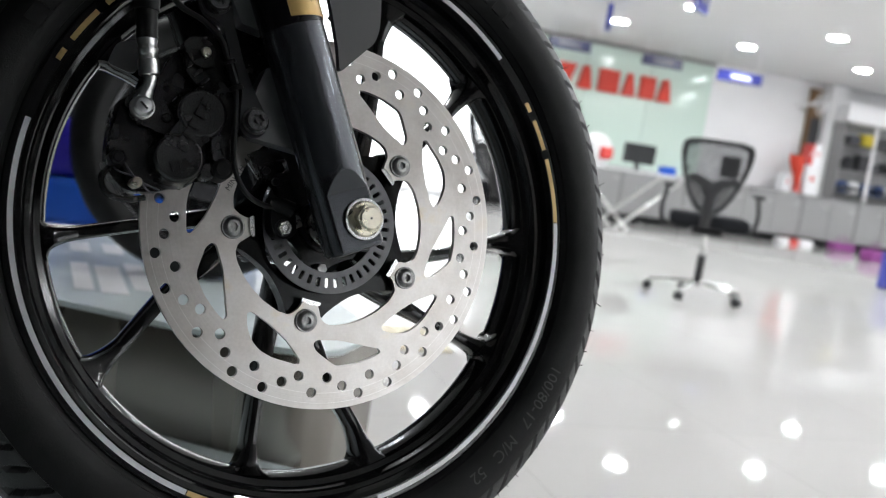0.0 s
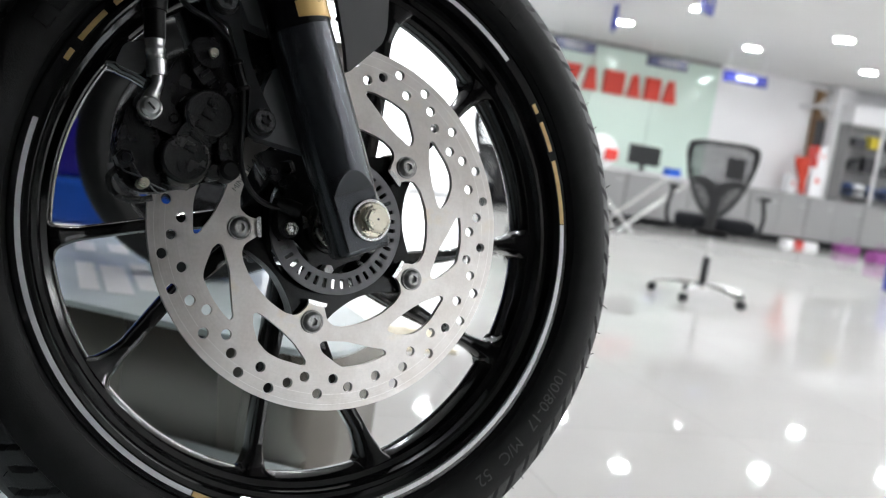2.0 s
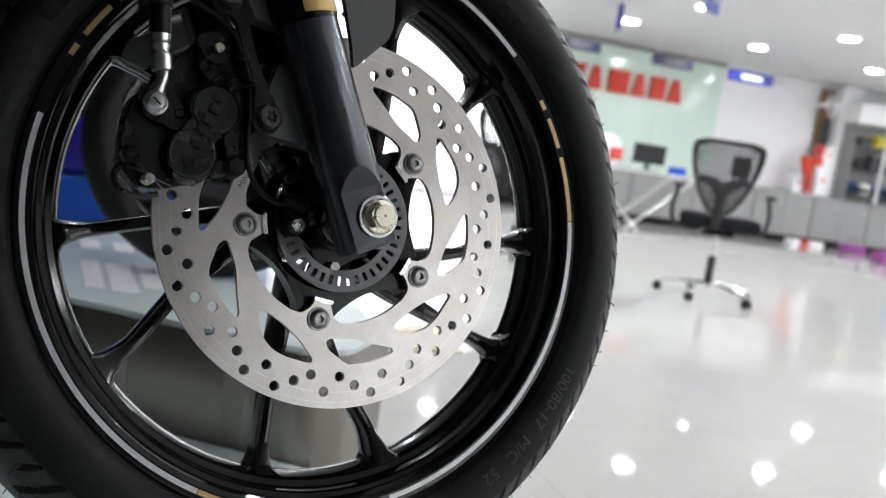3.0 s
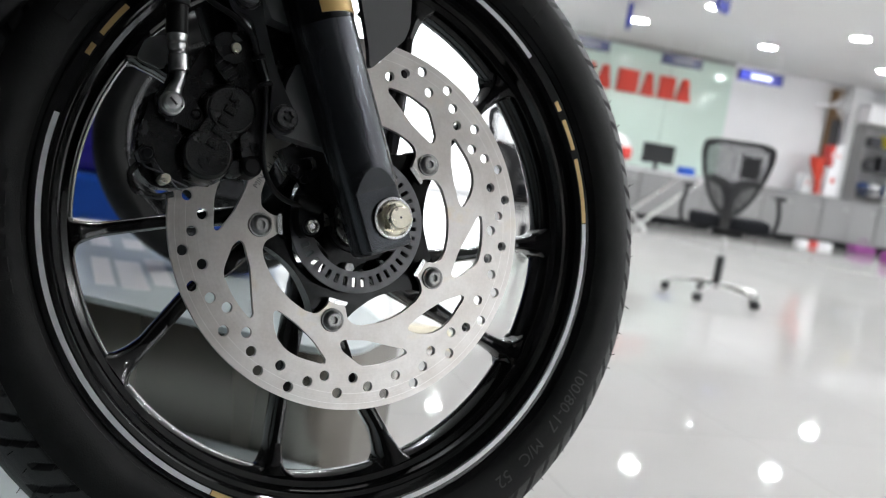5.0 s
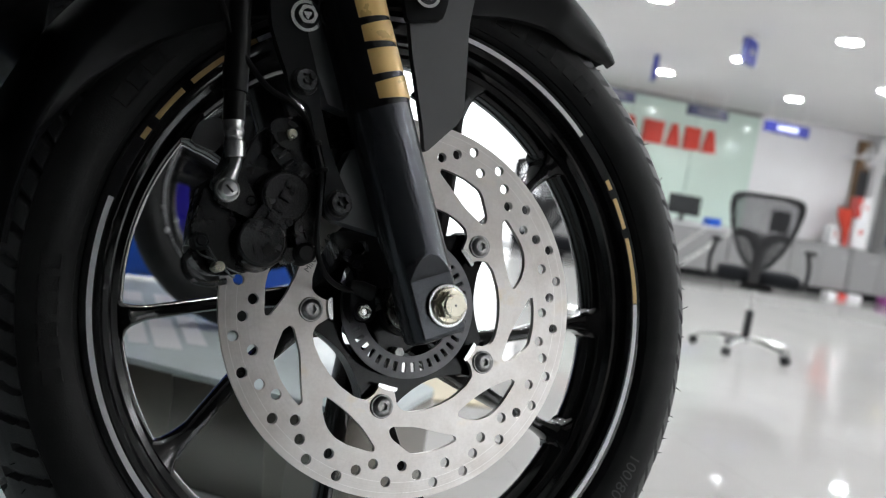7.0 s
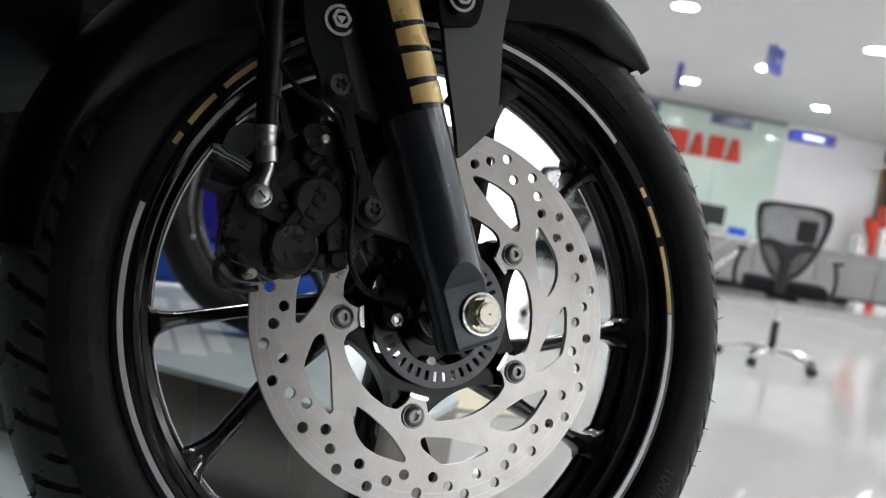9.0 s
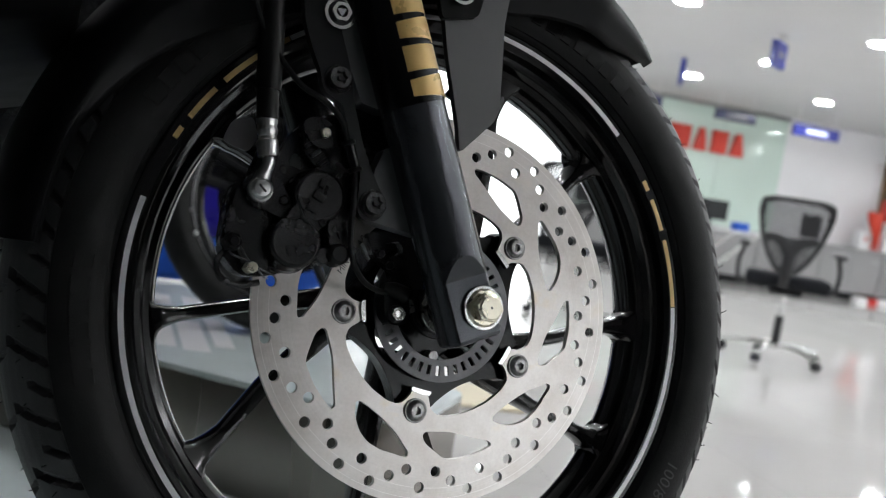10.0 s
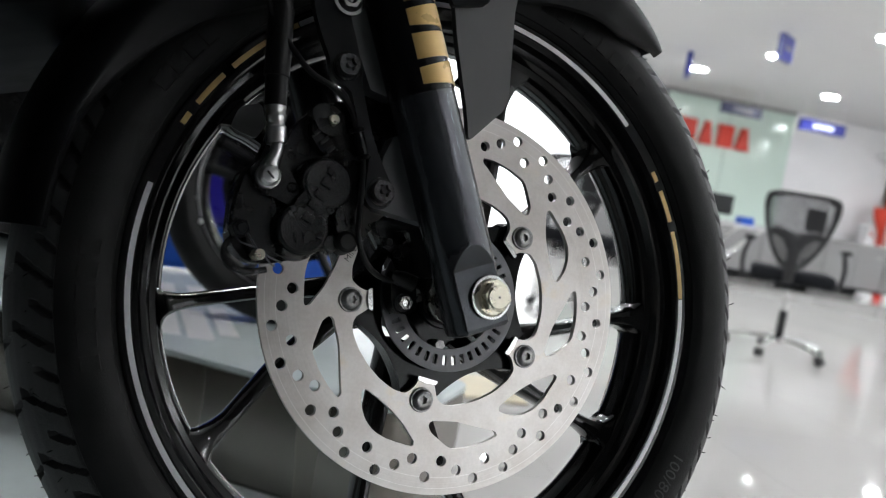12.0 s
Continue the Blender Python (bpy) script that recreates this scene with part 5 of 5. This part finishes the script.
def office_chair(u, v, turn, label):
    ch = thing("office_chair", ROOM @ pose(u, v, 0, 0, 0, turn), label, "chair", "office chairs")
    for k in range(5):
        a = radians(249 + 72 * k)
        e = Vector((math.cos(a), math.sin(a), 0))
        bm = tube(bmesh.new(), [(0, 0, 0.095), e * 0.16 + Vector((0, 0, 0.088)), e * 0.31 + Vector((0, 0, 0.064))], lambda q: 0.018 - 0.006 * q, 10)
        leg = part("base_leg", bm, chrome, ch, "chromed base leg")
        for s in (-1, 1):
            sd = Vector((-e.y, e.x, 0)) * 0.014 * s
            c = e * 0.315 + Vector((0, 0, 0.0275))
            part("castor", cyl(bmesh.new(), c + sd - sd.normalized() * 0.009, c + sd + sd.normalized() * 0.009, 0.0275, 0.0275, 18, bevel=0.004), chair_plastic, leg)
    part("gas_column", cyl(bmesh.new(), (0, 0, 0.075), (0, 0, 0.28), 0.026, 0.026, 20), chair_plastic, ch)
    part("piston", cyl(bmesh.new(), (0, 0, 0.26), (0, 0, 0.43), 0.015, 0.015, 16), chrome, ch, "chromed piston")
    part("mechanism", bx((0, 0.02, 0.435), (0.20, 0.26, 0.04), 0.01), chair_plastic, ch)
    bm = bx((0, 0.02, 0.505), (0.50, 0.48, 0.085), 0.03, seg=3)
    part("seat", bm, mesh_black, ch, "black padded seat")
    out = [(-0.075, 0.56), (0.075, 0.56), (0.150, 0.66), (0.215, 0.80), (0.245, 0.93), (0.235, 1.0), (0.15, 1.02), (-0.15, 1.02), (-0.235, 1.0), (-0.245, 0.93), (-0.215, 0.80), (-0.150, 0.66)]
    out = [(x * 0.90, z) for x, z in out]
    ins = [(x * 0.84, 0.79 + (z - 0.79) * 0.86) for x, z in out]

    def bent(bm):
        for w in bm.verts:
            w.co.y += -0.55 * w.co.x ** 2 - 0.10 * (w.co.z - 0.56)
        return bm
    bk = part("backrest_frame", bent(plate(bmesh.new(), rounded(out, 0.04, 5), [rounded(ins, 0.035, 5)], -0.255, -0.225)), chair_plastic, ch, "curved black backrest frame", angle=50)
    # woven back: crossing strands
    bm = bmesh.new()
    for i in range(25):
        x = -0.195 + 0.39 * i / 24
        z0 = 0.58 + 1.95 * max(0, abs(x) - 0.055)
        box(bm, (x, -0.240, (z0 + 0.99) / 2), (0.0066, 0.002, 0.99 - z0))
    for i in range(24):
        z = 0.59 + 0.40 * i / 23
        w = 0.068 + 0.135 * min(1, (z - 0.56) / 0.32)
        for q in range(8):
            box(bm, (-w + w / 8 + q * w / 4, -0.2385, z), (w / 4, 0.002, 0.0060))
    tagged(part("back_mesh", bent(bm), mesh_black, bk, "black woven back"), kind="stuff")
    bm = bmesh.new()
    tube(bm, [(0, -0.225, 0.47), (0, -0.275, 0.56), (0, -0.280, 0.70)], lambda q: 0.026 + 0.016 * q, 10, 8, 0.5)
    for s in (-1, 1):
        tube(bm, [(0, -0.280, 0.69), (s * 0.06, -0.284, 0.755), (s * 0.15, -0.280, 0.775)], lambda q: 0.045 - 0.026 * q, 10, 8, 0.4)
    part("back_support", bm, chair_plastic, bk)
    bk.location.x = -0.03
    part("lumbar_pad", bent(bx((0.085, -0.262, 0.865), (0.11, 0.014, 0.13), 0.006)), chair_plastic, bk)
    for s in (-1, 1):
        bm = tube(bmesh.new(), [(s * 0.20, 0.05, 0.455), (s * 0.285, 0.05, 0.47), (s * 0.305, 0.03, 0.58), (s * 0.285, 0.02, 0.69)], 0.015, 10)
        ar = part("armrest", bm, chair_plastic, ch)
        part("arm_pad", bx((s * 0.285, 0.03, 0.705), (0.07, 0.26, 0.03), 0.012), chair_plastic, ar)
    return ch


office_chair(3.265, 4.45, -30, "black mesh-backed office chair on a chromed star base")
office_chair(2.05, 4.9, -40, "black mesh-backed office chair by the desk")

# pillar, wood panel, fan and shelves at the far right
setting("pillar", slab((10.10, 11.98, CEIL / 2), (0.35, 0.23, CEIL - 0.004), 0.01), wall_white, "white painted pillar", "pillar")
panel = thing("wood_panel", ROOM @ pose(9.66, V1 - 0.06, 0), "tall brown wood panel on the wall", "panel")
part("board", bx((0.13, 0, 1.60), (0.26, 0.05, 1.80), 0.004), wood_brown, panel)
part("dark_board", bx((0.16, -0.035, 1.78), (0.18, 0.02, 0.50), 0.003), dark_pack, panel)
for u, z, w, h, mat in ((9.63, 0.79, 0.24, 0.46, wall_white), (9.54, 1.25, 0.07, 0.34, helmet_red), (9.66, 1.25, 0.14, 0.34, wall_white), (9.20, 0.79, 0.16, 0.30, wall_white), (9.38, 0.79, 0.10, 0.20, helmet_red)):
    b = thing("carton", ROOM @ pose(u, 11.68, z), "red and white carton stacked on the counter", "carton", "cartons")
    part("carton_body", bx((0, 0, h / 2), (w, 0.20, h - 0.002), 0.004), mat, b)
    part("printed_band", bx((0, -0.102, h * 0.55), (w * 0.3, 0.003, h * 0.16), 0.0), helmet_red if mat is wall_white else wall_white, b, "plain printed band")
fan = thing("wall_fan", ROOM @ pose(9.52, 11.55, 2.22, 0, 0, 25), "white round wall fan", "fan")
part("motor", cyl(bmesh.new(), (0, 0.0, 0), (0, 0.14, 0), 0.06, 0.05, 20, bevel=0.01), wall_white, fan)
part("bracket", bx((0, 0.28, -0.02), (0.05, 0.34, 0.05), 0.01), wall_white, fan)
cage = bmesh.new()
for k in range(40):
    a = 2 * math.pi * k / 40
    tube(cage, [(0.02 * math.cos(a), -0.07, 0.02 * math.sin(a)), (0.12 * math.cos(a), -0.06, 0.12 * math.sin(a)), (0.20 * math.cos(a), 0.0, 0.20 * math.sin(a)), (0.06 * math.cos(a), 0.05, 0.06 * math.sin(a))], 0.0018, 5, 4)
part("cage", cage, wall_white, fan, "white wire cage")
for k in range(3):
    a = 120 * k
    bm = bx((0, 0, 0.10), (0.11, 0.006, 0.15), 0.002, Matrix.Rotation(radians(0), 4, "X"))
    bmesh.ops.rotate(bm, verts=bm.verts, matrix=Matrix.Rotation(radians(a), 3, "Y"))
    part("blade", bm, grey_board, fan)

SHELF_U, SHELF_V = 10.14, 11.70
shelf = thing("display_shelf", ROOM @ pose(SHELF_U, SHELF_V, 0.789), "white-topped shelf cabinet filled with dark riding gear, standing on the counter", "shelf")
part("header", bx((0.72, 0, 1.39), (1.60, 0.30, 0.30), 0.004), wall_white, shelf, "white header board")
part("back", bx((0.72, 0.14, 0.62), (1.60, 0.02, 1.24)), grey_board, shelf, "grey back board")
part("side", bx((-0.07, -0.005, 0.62), (0.02, 0.27, 1.24), 0.002), grey_board, shelf, "grey side board")
for k in range(3):
    part("board", bx((0.73, -0.005, 0.10 + 0.39 * k), (1.56, 0.26, 0.022), 0.002), dark_board_paint, shelf, "dark shelf board")
for k in (0.53, 1.48):
    part("upright", bx((k, -0.145, 0.62), (0.05, 0.02, 1.24), 0.003), silver_tape, shelf, "pale steel upright")
rs = random.Random(9)
for k in range(3):
    x = 0.06
    while x < 1.25:
        w = rs.uniform(0.14, 0.26)
        h = rs.uniform(0.12, 0.27)
        mat = rs.choice([dark_pack, navy_pack, dark_pack, yellow_pack if k == 2 else navy_pack, wall_white if k < 2 else yellow_pack])
        if rs.random() < 0.4:
            helmet(SHELF_U + x + w / 2, SHELF_V - 0.005, 0.901 + 0.39 * k, rs.uniform(-40, 40), 0.8, mat, dark_pack, "riding helmet on the shelf")
        else:
            b = thing("gear_box", ROOM @ pose(SHELF_U + x + w / 2, SHELF_V - 0.02, 0.901 + 0.39 * k, 0, 0, rs.uniform(-8, 8)), "boxed riding gear on the shelf", "box", "boxed gear")
            part("box_body", bx((0, 0, h / 2), (w * 0.86, 0.18, h), 0.01), mat, b)
        x += w + 0.04

# folded red pennant on a thin stand on the counter, bags and a small carton on the floor, a blue board
st = thing("pennant_stand", ROOM @ pose(9.25, 11.52, 0.79), "folded red pennant on a thin steel stand on the counter", "pennant")
part("pole", cyl(bmesh.new(), (0.03, 0, 0.012), (-0.10, 0, 0.66), 0.008, 0.008, 10), chrome, st)
part("base_plate", cyl(bmesh.new(), (0.03, 0, 0), (0.03, 0, 0.012), 0.09, 0.085, 24), chrome, st)
bm = bmesh.new()
secs = [(0.06, 0.030, 0.06), (0.14, 0.045, 0.055), (0.26, 0.070, 0.035), (0.36, 0.105, 0.010), (0.45, 0.130, -0.01), (0.585, 0.135, -0.02)]
rg = [[bm.verts.new((x + w * math.cos(2 * math.pi * i / 28) * (1 + 0.10 * math.sin(4 * i + z * 20)), -0.02 + 0.35 * w * math.sin(2 * math.pi * i / 28) * (1 + 0.35 * math.sin(7 * i)), z)) for i in range(28)] for z, w, x in secs]
for a, b in zip(rg, rg[1:]):
    for i in range(28):
        bm.faces.new((a[i], a[(i + 1) % 28], b[(i + 1) % 28], b[i]))
bm.faces.new(rg[0][::-1])
bm.faces.new(rg[-1])
part("cloth", bm, jacket_red, st, "orange-red folded cloth")
for u, w, mat in ((9.06, 0.16, wall_white), (9.24, 0.14, helmet_red), (9.46, 0.24, wall_white)):
    b = thing("carton", ROOM @ pose(u, 11.28, 0), "low carton on the floor before the counter", "carton", "cartons")
    part("carton_body", bx((0, 0, 0.040), (w, 0.16, 0.08), 0.004), mat, b)


def bag(u, v, w, h, label):
    b = thing("bag", ROOM @ pose(u, v, 0, 0, 0, rs.uniform(-10, 10)), label, "bag", "floor bags")
    bm = bx((0, 0, h / 2), (w, 0.22, h), 0.03, seg=3)
    for q in bm.verts:
        q.co.x *= 1 + 0.12 * math.sin(q.co.z * 20)
    part("sack", bm, pink_cloth, b)
    part("handle", tube(bmesh.new(), [(-w * 0.25, 0, h - 0.01), (-w * 0.15, 0, h + 0.08), (w * 0.15, 0, h + 0.08), (w * 0.25, 0, h - 0.01)], 0.008, 8), pink_cloth, b)


bag(9.90, 10.95, 0.34, 0.13, "magenta cloth bag standing on the floor")
bag(9.26, 9.55, 0.30, 0.17, "larger magenta cloth bag on the floor")
board = thing("standing_board", ROOM @ pose(6.57, 6.05, 0, 0, 0, -20), "low blue standing display board on the floor", "board")
part("panel", bx((0, 0, 0.190), (0.62, 0.04, 0.34), 0.006), sign_blue, board)
part("foot", bx((0, 0, 0.012), (0.50, 0.30, 0.024), 0.004), chrome, board)
part("writing_bar", bx((0, -0.0225, 0.13), (0.44, 0.003, 0.08)), wall_white, board, "plain pale bar of writing")
